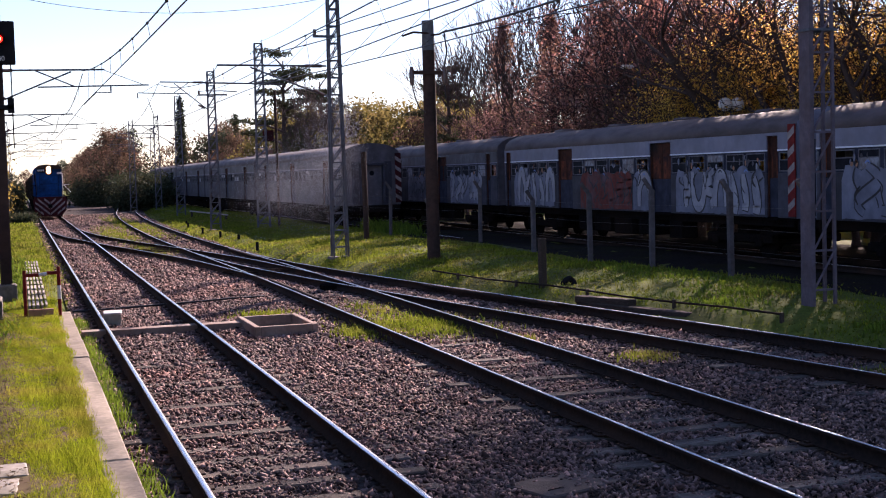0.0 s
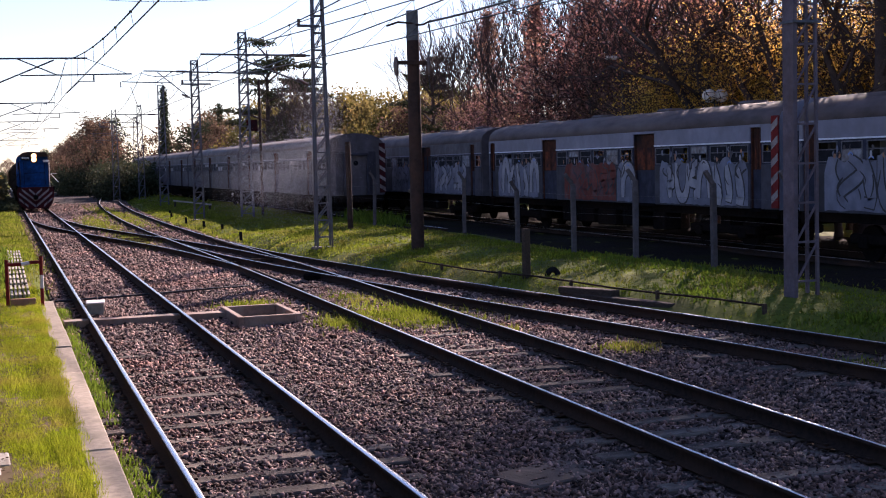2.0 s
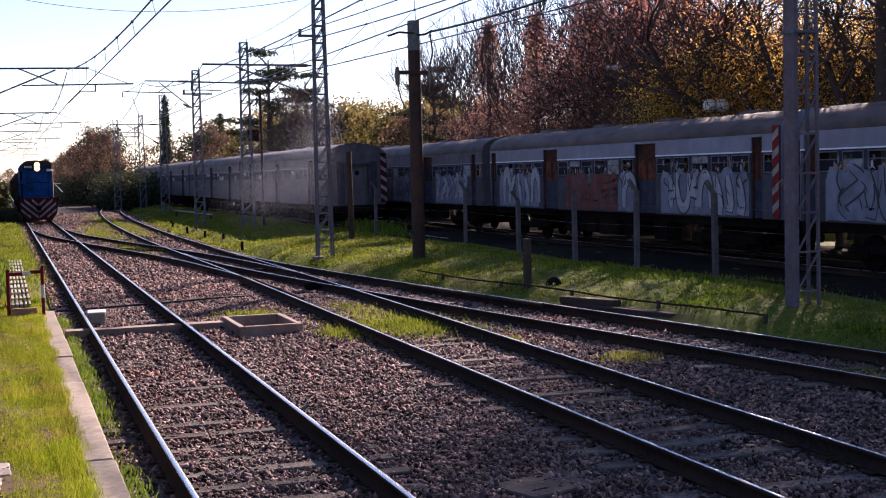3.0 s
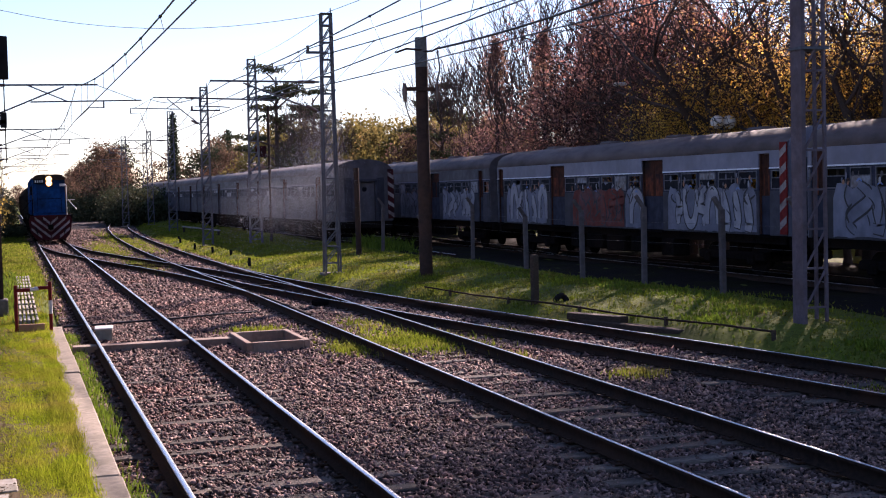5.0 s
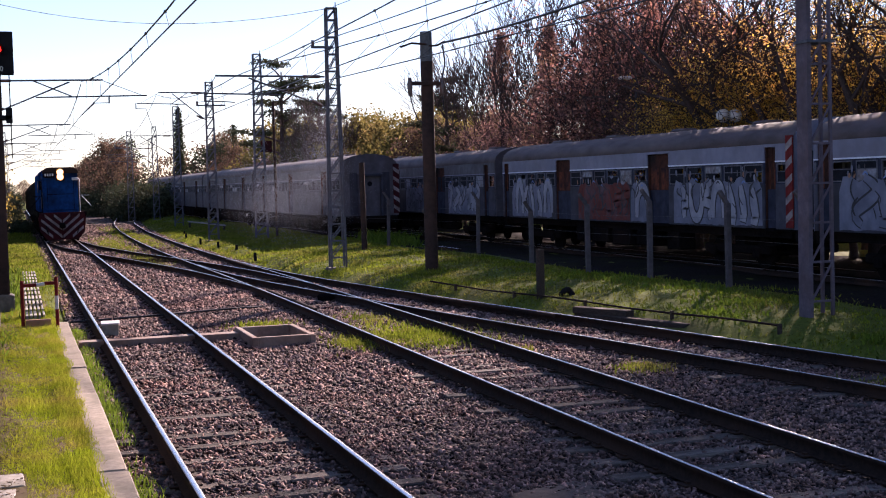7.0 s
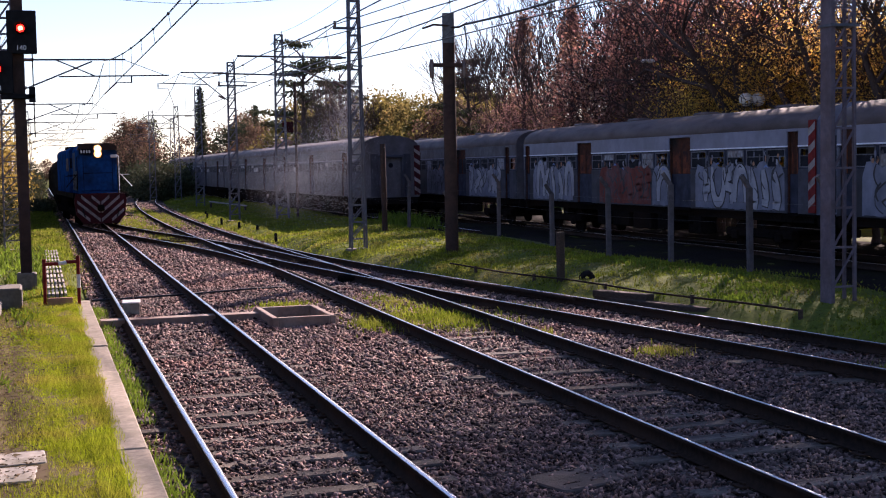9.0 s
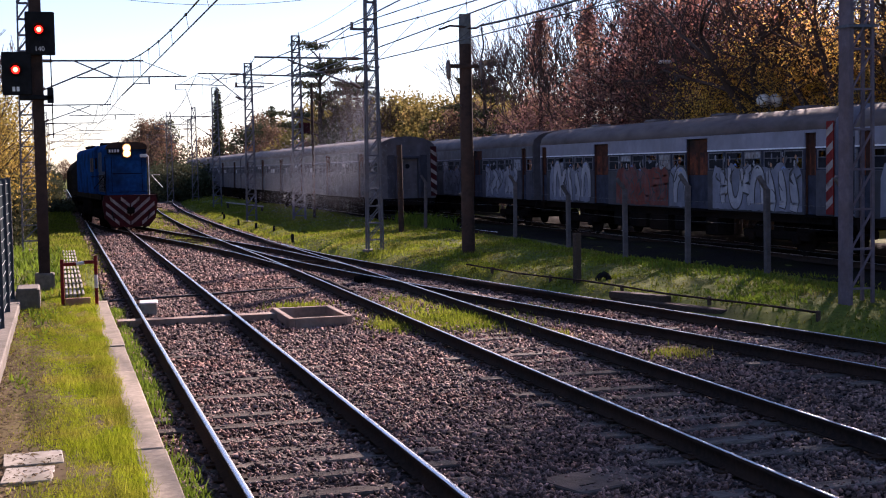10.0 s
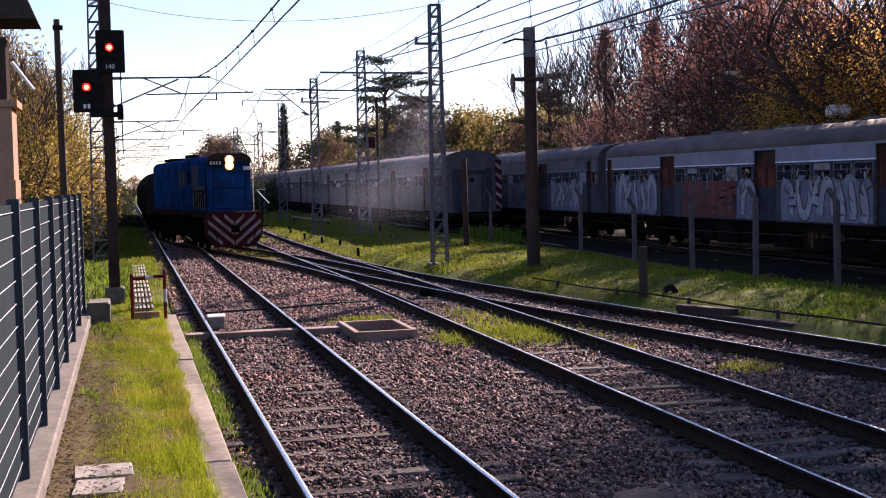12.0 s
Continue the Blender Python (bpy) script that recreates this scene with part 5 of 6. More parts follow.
    for k, (x, y, z) in enumerate(pts):
        last = k == len(pts) - 1
        p = thing("fence_post", "tall rusty pipe stump on the bank" if last else "grey concrete fence post with angled top and wires", "fence post", pose(x, y, 0, rnd.uniform(-1.5, 1.5), rnd.uniform(-1.5, 1.5), rnd.uniform(-8, 8)), "fence posts")
        if last:
            part("shaft", Geo().tube([(0, 0, -0.3), (0, 0, 3.6)], 0.11, 10), M_POLE, p)
            continue
        part("shaft", Geo().box(-0.065, 0.065, -0.06, 0.06, -0.3, z - 0.25, bev=0.012), M_PILLAR, p)
        part("angled_top", Geo().bar((0, 0, z - 0.28), (-0.22, 0, z + 0.04), 0.09), M_PILLAR, p)
    for zz in (0.7, 1.2, 1.7):
        wire("fence_wire", [(x, y, zz) for x, y, z in sorted(pts[:8] + pts[8:9], key=lambda q: q[1])], 0.003, "slack rusty wire of the post fence")
    # globes of a lamp behind the coaches, round target sign, far board
    l = thing("globe_lamp", "twin white globe lamp behind the coaches", "street lamp", pose(23.7, 40.1, 0))
    part("pole", Geo().tube([(0, 0, 0), (0, 0, 4.65)], 0.05), M_PILLAR, l)
    part("arm", Geo().tube([(-0.2, 0, 4.55), (0.2, 0, 4.55)], 0.03), M_PILLAR, l)
    for x in (-0.24, 0.24):
        part("globe", Geo().ball((x, 0, 4.78), 0.24, 14, 9), M_GLOBE, l, "white glass globe")
    l = thing("street_lamp", "grey arched street lamp standing among the trees", "street lamp", pose(24.1, 48.0, 0))
    part("pole", Geo().tube([(0, 0, -0.2), (0, 0, 6.3), (-0.05, 0, 6.6), (-0.25, 0, 6.75)], [0.08, 0.055, 0.045, 0.04], 8), M_PILLAR, l)
    part("lamp_head", Geo().box(-0.75, -0.2, -0.12, 0.12, 6.68, 6.83, bev=0.05), M_GLOBE, l, "pale lamp head")
    r = thing("red_board", "faded red square board on a thin pole", "sign", pose(12.9, 67.5, 0))
    part("pole", Geo().tube([(0, 0, -0.2), (0, 0, 7.2)], 0.07), M_POLE, r)
    part("board", Geo().box(-0.72, -0.14, -0.06, -0.02, 4.55, 5.13, bev=0.01), M_PILOT, r)
    r = thing("grass_beam", "pale beam lying on low stands at the bank's far edge", "beam")
    part("beam", Geo().bar((11.2, 91.0, 0.5), (12.1, 80.0, 0.45), 0.08), M_SLAB, r)
    part("stand", Geo().box(12.0, 12.12, 80.2, 80.4, -0.1, 0.4).box(11.17, 11.3, 90.4, 90.6, -0.1, 0.45), M_TIMBER, r)


# ---------------- the moving train ----------------
def build_loco():
    """Front of the pilot at y = 0, body towards +y, rail at z = 0."""
    c = thing("locomotive", "blue diesel locomotive with red and white striped pilot and lit headlamp", "locomotive")
    L = 16.4
    part("frame", Geo().box(-1.30, 1.30, 0.25, L, 1.38, 1.62, bev=0.03), M_UNDER, c)
    part("walkway_edge", Geo().box(-1.34, -1.30, 0.3, L, 1.42, 1.66).box(1.30, 1.34, 0.3, L, 1.42, 1.66), M_WAGON, c)
    # pilot with stripes
    pil = [(-1.18, 1.62), (1.18, 1.62), (1.27, 1.3), (1.18, 0.55), (0.85, 0.12), (-0.85, 0.12), (-1.18, 0.55), (-1.27, 1.3)]
    p = part("pilot", Geo().prism(pil, 0.0, 0.28), M_PILOT, c, "red and white chevron pilot plate")
    def inside(x, z):
        if z > 1.58 or z < 0.16:
            return False
        w = 1.18 if z > 0.6 else 0.85 + 0.33 * (z - 0.12) / 0.43
        return abs(x) < w - 0.02
    for s in (-1, 1):
        for k in range(-3, 8):
            run = []
            for j in range(0, 29):
                x = 0.03 + j * 0.05
                zc = 0.62 + x * 0.85 - k * 0.42 + 0.9
                if inside(x, zc - 0.09) and inside(x, zc + 0.09):
                    run.append((s * x, zc))
                elif len(run) > 1:
                    break
            if len(run) > 1:
                v = [(x, -0.006, z + d) for x, z in run for d in (-0.085, 0.085)]
                f = [(2 * i, 2 * i + 1, 2 * i + 3, 2 * i + 2) for i in range(len(run) - 1)]
                part("white_chevron", Geo().add(v, f if s < 0 else [q[::-1] for q in f]), M_OLDWHITE, p)
    part("coupler", Geo().box(-0.16, 0.16, -0.35, 0.1, 0.75, 1.05, bev=0.04), M_UNDER, c)
    for x in (-0.85, 0.85):
        part("brake_hose", Geo().tube([(x, -0.05, 0.9), (x, -0.18, 0.7), (x * 0.9, -0.12, 0.45)], 0.03), M_BLACK, c)
    # nose hood, full-height, with rounded roof
    def hood(w, zt, r):
        return [(-w, 1.62), (w, 1.62), (w, zt - r)] + [(w - r + r * math.cos(a), zt - r + r * math.sin(a) * 0.8) for a in np.linspace(0.2, math.pi / 2, 6)] + \
               [(-(w - r + r * math.cos(a)), zt - r + r * math.sin(a) * 0.8) for a in np.linspace(math.pi / 2, 0.2, 6)] + [(-w, zt - r)]
    part("front_hood", Geo().prism(hood(0.95, 4.16, 0.42), 0.95, 5.2), M_LOCO, c, "blue full-height hood")
    part("front_face", Geo().box(-0.88, 0.88, 0.90, 0.95, 1.75, 3.55, bev=0.02), M_LOCO, c)
    part("door_seam", Geo().box(-0.72, 0.72, 0.885, 0.9, 2.62, 2.65).box(-0.72, -0.70, 0.885, 0.9, 1.8, 3.45).box(0.70, 0.72, 0.885, 0.9, 1.8, 3.45), M_UNDER, c)
    part("brow", Geo().prism([(x, z) for x, z in hood(0.98, 4.22, 0.42) if z > 3.2] + [], 0.80, 1.05), M_LOCOROOF, c, "rust-brown headlamp brow")
    lampbox = part("headlamp_box", Geo().box(-0.24, 0.24, 0.72, 0.85, 3.38, 4.10, bev=0.03), M_LOCOROOF, c)
    for k, z in enumerate((3.60, 3.86)):
        # wide emissive disc behind each lens imitates the lamp's glare
        lamp = part("headlamp", Geo().disc((0, 0.705 - 0.004 * k, z), (0, 1, 0), 0.195, 0.012, 20), M_LAMPHALO, lampbox, "warm glowing disc as the lamp's halo")
        part("lamp_lens", Geo().disc((0, 0.692 - 0.004 * k, z), (0, 1, 0), 0.13, 0.010, 18), M_HEADLAMP, lamp, "bright warm headlamp lens")
    nb = part("number_board", Geo().box(-0.90, -0.30, 0.76, 0.86, 3.58, 3.86, bev=0.02), M_BLACK, c)
    for k in range(4):
        part("number_mark", Geo().box(-0.83 + k * 0.13, -0.75 + k * 0.13, 0.752, 0.758, 3.65, 3.79), M_WHITE, nb)
    # white block painted as the patch of sun on the hood's corner
    part("corner_lamp", Geo().box(0.62, 0.96, 0.80, 0.9, 3.40, 3.56, bev=0.03), M_WHITE, c)
    # cab behind the nose
    part("cab", Geo().prism(hood(1.10, 4.17, 0.45), 5.2, 7.6), M_LOCO, c)
    for s in (-1, 1):
        part("cab_window", Geo().box(s * 1.10 - 0.012, s * 1.10 + 0.012, 5.6, 6.4, 2.75, 3.45).box(s * 1.10 - 0.012, s * 1.10 + 0.012, 6.6, 7.3, 2.75, 3.45), M_PANE, c)
        part("front_window", Geo().box(s * 1.0 - 0.07, s * 1.0 + 0.07, 5.18, 5.2, 2.9, 3.45), M_PANE, c)
        part("grey_panel", Geo().box(s * 0.95 - 0.014, s * 0.95 + 0.014, 1.5, 4.4, 1.75, 2.75).box(s * 0.95 - 0.014, s * 0.95 + 0.014, 3.0, 4.6, 2.75, 3.7), M_LOCOGREY, c, "faded grey-blue side panel")
        for k in range(6):
            part("louvre", Geo().box(s * 0.97 - 0.014, s * 0.97 + 0.014, 1.7 + k * 0.44, 1.95 + k * 0.44, 1.8, 2.6), M_UNDER, c)
            part("louvre_bar", Geo().box(s * 0.97 - 0.02, s * 0.97 + 0.02, 1.98 + k * 0.44, 2.08 + k * 0.44, 1.8, 2.6), M_LOCOLINE, c)
        for y0 in (8.2, 9.9, 11.6, 13.3):
            part("engine_door", Geo().box(s * 1.08 - 0.012, s * 1.08 + 0.012, y0, y0 + 1.5, 1.8, 3.3, bev=0.01), M_LOCO, c)
        # handrails: sun and shade put into the colour, white sunlit side, black other side
        rail_light_tone = M_WHITE if s > 0 else M_UNDER
        part("handrail", Geo().tube([(s * 1.02, 0.80, 1.62), (s * 1.02, 0.80, 3.45), (s * 0.98, 0.92, 3.5)], 0.022), rail_light_tone, c)
        part("side_handrail", Geo().tube([(s * 1.30, 0.4, 2.5), (s * 1.32, 4.9, 2.5)], 0.018), M_UNDER, c)
        part("step_rail", Geo().tube([(s * 1.12, 0.5, 2.52), (s * 1.60, 0.4, 1.95)], 0.022).tube([(s * 1.05, 0.45, 2.55), (s * 1.5, 0.45, 2.55)], 0.014), rail_light_tone, c)
        for z in (0.45, 0.95):
            part("step", Geo().box(s * 1.45 - 0.12, s * 1.45 + 0.12, 0.35, 0.75, z, z + 0.04), M_UNDER, c)
    part("rear_hood", Geo().prism(hood(1.08, 4.10, 0.4), 7.6, L - 0.6), M_LOCO, c)
    part("exhaust", Geo().box(-0.3, 0.3, 9.6, 10.2, 4.05, 4.3, bev=0.03), M_UNDER, c)
    part("fan_cowl", Geo().disc((0, 12.6, 4.12), (0, 0, 1), 0.7, 0.14, 20).disc((0, 14.3, 4.12), (0, 0, 1), 0.7, 0.14, 20), M_UNDER, c)
    part("fuel_tank", Geo().box(-1.3, 1.3, 6.2, 10.0, 0.45, 1.38, bev=0.12), M_UNDER, c)
    wheels = []
    for yb in (3.2, 12.6):
        b = part("bogie", Geo().box(-1.2, -1.02, yb - 2.2, yb + 2.2, 0.45, 0.85, bev=0.05).box(1.02, 1.2, yb - 2.2, yb + 2.2, 0.45, 0.85, bev=0.05).box(-1.0, 1.0, yb - 0.3, yb + 0.3, 0.6, 1.3), M_UNDER, c)
        for yw in (yb - 1.6, yb, yb + 1.6):
            w = part("wheelset", Geo().disc((-0.86, 0, 0), (1, 0, 0), 0.5, 0.13, 22).disc((0.86, 0, 0), (1, 0, 0), 0.5, 0.13, 22).tube([(-0.85, 0, 0), (0.85, 0, 0)], 0.09), M_UNDER, b)
            w.location = (0, yw, 0.5)
            wheels.append((w, yw))
    return c, wheels


def build_wagon():
    c = thing("hopper_wagon", "grimy olive-brown covered hopper wagon behind the locomotive", "wagon")
    body = [(-1.4, 1.3), (1.4, 1.3), (1.45, 2.9), (1.0, 3.55), (-1.0, 3.55), (-1.45, 2.9)]
    part("body", Geo().prism(body, 0.9, 12.6), M_WAGON, c)
    for k in range(9):
        y = 1.2 + k * 1.35
        for x0, x1 in ((-1.49, -1.43), (1.43, 1.49)):
            part("rib", Geo().box(x0, x1, y, y + 0.1, 1.3, 2.9), M_WAGON, c)
    part("sole_bar", Geo().box(-1.35, 1.35, 0.1, 13.4, 1.0, 1.3, bev=0.03), M_UNDER, c)
    part("roof_walk", Geo().box(-0.3, 0.3, 1.0, 12.5, 3.6, 3.66), M_UNDER, c)
    wheels = []
    for yb in (2.4, 11.1):
        b = part("bogie", Geo().box(-1.15, -1.0, yb - 1.3, yb + 1.3, 0.4, 0.7, bev=0.05).box(1.0, 1.15, yb - 1.3, yb + 1.3, 0.4, 0.7, bev=0.05), M_UNDER, c)
        for yw in (yb - 0.9, yb + 0.9):
            w = part("wheelset", Geo().disc((-0.86, 0, 0), (1, 0, 0), 0.46, 0.12, 18).disc((0.86, 0, 0), (1, 0, 0), 0.46, 0.12, 18).tube([(-0.85, 0, 0), (0.85, 0, 0)], 0.08), M_UNDER, b)
            w.location = (0, yw, 0.46)
            wheels.append((w, yw))
    return c, wheels

# ---------------- trees ----------------
def grow(rng, start, direction, length, radius, depth, segs, tips, spread, up, kids, shrink=0.72):
    """Limbs as tapered runs of points; the ends of the twigs are collected for leaves."""
    p, d = Vector(start), Vector(direction).normalized()
    n = 4 if depth > 1 else 3
    pts, rad = [p.copy()], [radius]
    for k in range(n):
        d = (d + Vector((rng.uniform(-1, 1), rng.uniform(-1, 1), rng.uniform(-0.6, 1) * 0.6 + up)) * 0.16).normalized()
        p = p + d * length / n
        pts.append(p.copy())
        rad.append(radius * (1 - 0.55 * (k + 1) / n))
        if depth > 0 and k >= 1:
            for _ in range(kids if k < n - 1 else kids + 1):
                a = Vector((rng.gauss(0, 1), rng.gauss(0, 1), rng.gauss(0, 0.6)))
                a = (a - d * a.dot(d)).normalized()
                nd = (d * (1 - spread) + a * spread + Vector((0, 0, up))).normalized()
                grow(rng, p, nd, length * shrink * rng.uniform(0.7, 1.1), rad[-1] * 0.62, depth - 1, segs, tips, spread, up, kids, shrink)
    segs.append((pts, rad, depth))
    if depth <= 1:
        tips += [tuple(q) for q in pts[1:]]


def leaf_mesh(name, centres, per, radius, size, mat, rng, flat=1.0):
    """Small folded leaves strewn round each centre."""
    c = np.repeat(np.array(centres), per, 0)
    n = len(c)
    o = rng.normal(0, 1, (n, 3)) * np.array([1, 1, flat]) * radius
    c = c + o
    u = rng.normal(0, 1, (n, 3))
    u /= np.linalg.norm(u, axis=1)[:, None]
    w = np.cross(u, rng.normal(0, 1, (n, 3)))
    w /= np.linalg.norm(w, axis=1)[:, None] + 1e-9
    s = (size * rng.uniform(0.5, 1.4, n))[:, None]
    v = np.stack([c - u * s, c + w * s * 0.55, c + u * s, c - w * s * 0.55], 1).reshape(-1, 3)
    f = np.arange(n * 4).reshape(-1, 4)
    return arrays_mesh(name, v, f, mat)


def make_tree(seed, height, label, leaf, per, radius, size, depth=3, kids=2, spread=0.55, up=0.12, trunk_share=0.20, r0=0.2, thin=1.0, twig=0.012, wide=0.9):
    rng = random.Random(seed)
    nrng = np.random.default_rng(seed)
    t = thing("tree", label, "tree")
    segs, tips, twigs = [], [], Geo()
    stem = height * trunk_share
    g = Geo()
    g.tube([(0, 0, -0.3), (0.02, 0, 0.2), (rng.uniform(-0.2, 0.2), rng.uniform(-0.2, 0.2), stem)], [r0 * 1.5, r0 * 1.05, r0 * 0.8], 8)
    for k in range(5):
        a = 2 * math.pi * (k + rng.random() * 0.6) / 5
        tilt = (0.15, 0.5, 0.9, 0.35, 0.7)[k] + 0.2 * rng.random()
        grow(rng, (0, 0, stem * (0.45 + 0.55 * rng.random())), (math.cos(a) * tilt, math.sin(a) * tilt, 1), height * rng.uniform(0.26, 0.42), r0 * 0.55, depth, segs, tips, spread, up, kids)
    top = max(q[2] for pts, _, _ in segs for q in pts)
    k = (height - stem * 0.5) / (top - stem * 0.5)
    def fit(q):
        return (q[0] * wide, q[1] * wide, stem * 0.5 + (q[2] - stem * 0.5) * k if q[2] > stem * 0.5 else q[2])
    tips = [fit(q) for q in tips]
    for pts, rad, dp in segs:
        pts = [fit(q) for q in pts]
        (g if dp >= depth - 1 else twigs).tube(pts, [max(r, twig) for r in rad], 5 if dp > 1 else 3, cap=False)
    part("trunk", g, M_BARK, t)
    tagged(part("branchwork", twigs, M_BARK, t), kind="stuff")
    if leaf and tips:
        keep = [q for q in tips if rng.random() < thin]
        part("crown", leaf_mesh("crown", keep, per, radius, size, leaf, nrng), leaf, t)
    return t


def make_cedar(seed, height):
    """A flat-topped cedar with layered shelves of needles."""
    rng, nrng = random.Random(seed), np.random.default_rng(seed)
    t = thing("tree", "dark layered cedar with flat shelves of needles and bare stems", "tree")
    g, cs = Geo(), []
    g.tube([(0, 0, -0.3), (0.2, 0, height * 0.5), (0.1, 0, height * 0.97)], [0.3, 0.2, 0.06], 8)
    for k in range(13):
        tier = k // 2
        z = height * (0.46 + 0.085 * tier + rng.uniform(-0.035, 0.035))
        a = (k % 2) * math.pi + tier * 1.1 + rng.uniform(-0.5, 0.5)
        l = (1 - 0.10 * tier) * height * 0.36 * rng.uniform(0.35, 1.15)
        tip = (math.cos(a) * l, math.sin(a) * l, z + rng.uniform(-0.2, 0.7))
        g.tube([(0, 0, z - 0.7), (math.cos(a) * l * 0.45, math.sin(a) * l * 0.45, z - 0.05), tip], [0.10, 0.065, 0.025], 5)
        for j in range(24):
            f = rng.uniform(0.3, 1.08)
            cs.append((tip[0] * f + rng.gauss(0, 0.5), tip[1] * f + rng.gauss(0, 0.5), z + 0.08 + (tip[2] - z) * f + rng.gauss(0, 0.11)))
    part("trunk", g, M_BARK, t)
    part("crown", leaf_mesh("crown", cs, 26, 0.30, 0.11, M_LEAF_DARK, nrng, 0.22), None, t)
    return t


def make_cypress(seed, height, leaf=M_LEAF_DARK, label="narrow dark green cypress beside the line", wide=0.75, n=420, size=0.12):
    nrng = np.random.default_rng(seed)
    t = thing("tree", label, "tree")
    part("trunk", Geo().tube([(0, 0, -0.3), (0, 0, height * 0.9)], [0.18, 0.03], 6), M_BARK, t)
    h = nrng.uniform(0.08, 1, n)
    r = wide * (1 - h) ** 0.7 * np.minimum(1, h * 5) * nrng.uniform(0.35, 1.3, n) * (1 + 0.25 * np.sin(h * 31 + seed))
    a = nrng.uniform(0, 2 * np.pi, n)
    cs = np.stack([r * np.cos(a), r * np.sin(a), h * height], 1)
    part("crown", leaf_mesh("crown", cs, 16, 0.16, size, leaf, nrng, 1.6), None, t)
    return t


def make_bush_tree(seed, height, width, leaf, label, n=160, per=45, size=0.16):
    """A broad leafy crown of uneven clumps on a forked trunk."""
    rng, nrng = random.Random(seed), np.random.default_rng(seed)
    t = thing("tree", label, "tree")
    g, cs = Geo(), []
    g.tube([(0, 0, -0.3), (0, 0, height * 0.35), (0.2, 0.1, height * 0.6)], [0.22, 0.16, 0.08], 7)
    for k in range(n):
        a, z = rng.uniform(0, 2 * math.pi), rng.uniform(0.12, 1.0)
        r = width / 2 * math.sqrt(rng.random()) * (0.55 + 0.9 * math.sin(math.pi * min(1, z * 0.9 + 0.12))) * 0.8
        q = (math.cos(a) * r, math.sin(a) * r, z * height * rng.uniform(0.88, 1.04))
        cs.append(q)
        if k % 3 == 0:
            g.tube([(0, 0, height * 0.3 * z + 0.4), q], [0.05, 0.015], 4, cap=False)
    part("trunk", g, M_BARK, t)
    part("crown", leaf_mesh("crown", cs, per, 0.36, size, leaf, nrng), None, t)
    return t


def build_trees():
    bare = make_tree(11, 13.0, "bare grey-brown tree with fine twigs behind the coaches", None, 0, 0, 0, depth=4, kids=1, spread=0.42, up=0.26, r0=0.19, twig=0.016)
    plum = make_tree(12, 12.5, "tall tree with sparse plum-brown autumn leaves", M_LEAF_PLUM, 5, 0.24, 0.065, thin=0.45, depth=3, kids=2, spread=0.5, up=0.18, r0=0.2)
    rust = make_tree(13, 12.5, "tall tree with rust-brown autumn leaves", M_LEAF_RUST, 4, 0.24, 0.060, thin=0.28, depth=3, kids=2, spread=0.55, up=0.12, r0=0.22)
    gold = make_tree(14, 10.0, "tree with golden-yellow autumn leaves", M_LEAF_GOLD, 7, 0.26, 0.062, thin=0.5, depth=3, kids=2, spread=0.6, up=0.08, r0=0.18)
    tall = make_tree(24, 19.0, "added very tall tree whose dense high rust-brown crown casts shade", M_LEAF_RUST, 7, 0.38, 0.062, thin=0.55, depth=3, kids=2, spread=0.6, up=0.05, r0=0.26, trunk_share=0.62, wide=0.6)
    olive = make_bush_tree(15, 8.0, 8.0, M_LEAF_OLIVE, "broad olive-brown leafy tree behind the coaches", 190, 45, 0.15)
    dark = make_bush_tree(16, 9.0, 8.0, M_LEAF_DARK, "dark green leafy tree beside the line", 190, 45, 0.15)
    russet = make_bush_tree(17, 8.5, 7.0, M_LEAF_BROWN, "russet-brown leafy autumn tree beside the line", 150, 40, 0.15)
    goldb = make_bush_tree(18, 9.0, 6.5, M_LEAF_AMBER, "yellowing leafy tree behind the fence", 230, 60, 0.07)
    cedar = make_cedar(19, 12.5)
    cyp = make_cypress(20, 11.5)
    cone = make_cypress(31, 10.5, M_LEAF_CONE, "pointed brown-leaved conifer behind the coaches", 1.8, 480, 0.075)
    plumb = make_bush_tree(32, 8.0, 6.5, M_LEAF_DUSK, "dense dark brown leafy tree behind the coaches", 170, 50, 0.085)
    limb = make_tree(41, 13.5, "large spreading tree with heavy limbs and thin amber leaves", M_LEAF_GOLD, 3, 0.28, 0.06, thin=0.3, depth=3, kids=1, spread=0.62, up=0.06, r0=0.42, trunk_share=0.30, twig=0.014)
    bough = make_tree(43, 14.0, "bare spreading tree with heavy dark limbs behind the coaches", None, 0, 0, 0, depth=3, kids=1, spread=0.6, up=0.10, r0=0.40, trunk_share=0.30, twig=0.018)
    haze = make_bush_tree(42, 8.5, 7.5, M_LEAF_BROWN, "grey-brown autumn tree far down the line", 200, 50, 0.11)
    rnd = random.Random(21)
    def put(t, x, y, s=1.0, first=[]):
        m = pose(x, y, 0, 0, 0, rnd.uniform(0, 360)) @ Matrix.Scale(s, 4)
        if t.name not in first:
            first.append(t.name)
            t.matrix_basis = m
            return t
        o = copy_thing(t, Matrix())
        o.matrix_basis = m
        return o
    # behind the coaches: bare crowns first, then plum and rust, gold between
    for x, y, s in ((27.5, 75, 1.0), (27.0, 69, 1.05), (27.5, 63.5, 1.08), (29.5, 57, 1.2)):
        put(bare, x, y, s)
    for x, y, s in ((25.4, 34.0, 0.9), (26.0, 30.0, 0.9)):
        put(limb, x, y, s)
    for x, y, s in ((24.9, 42.5, 0.95), (25.2, 38.0, 0.85)):
        put(bough, x, y, s)
    for x, y, s in ((27.0, 58, 0.95), (28.0, 53.0, 1.06), (27.0, 46.5, 1.05)):
        put(plum, x, y, s)
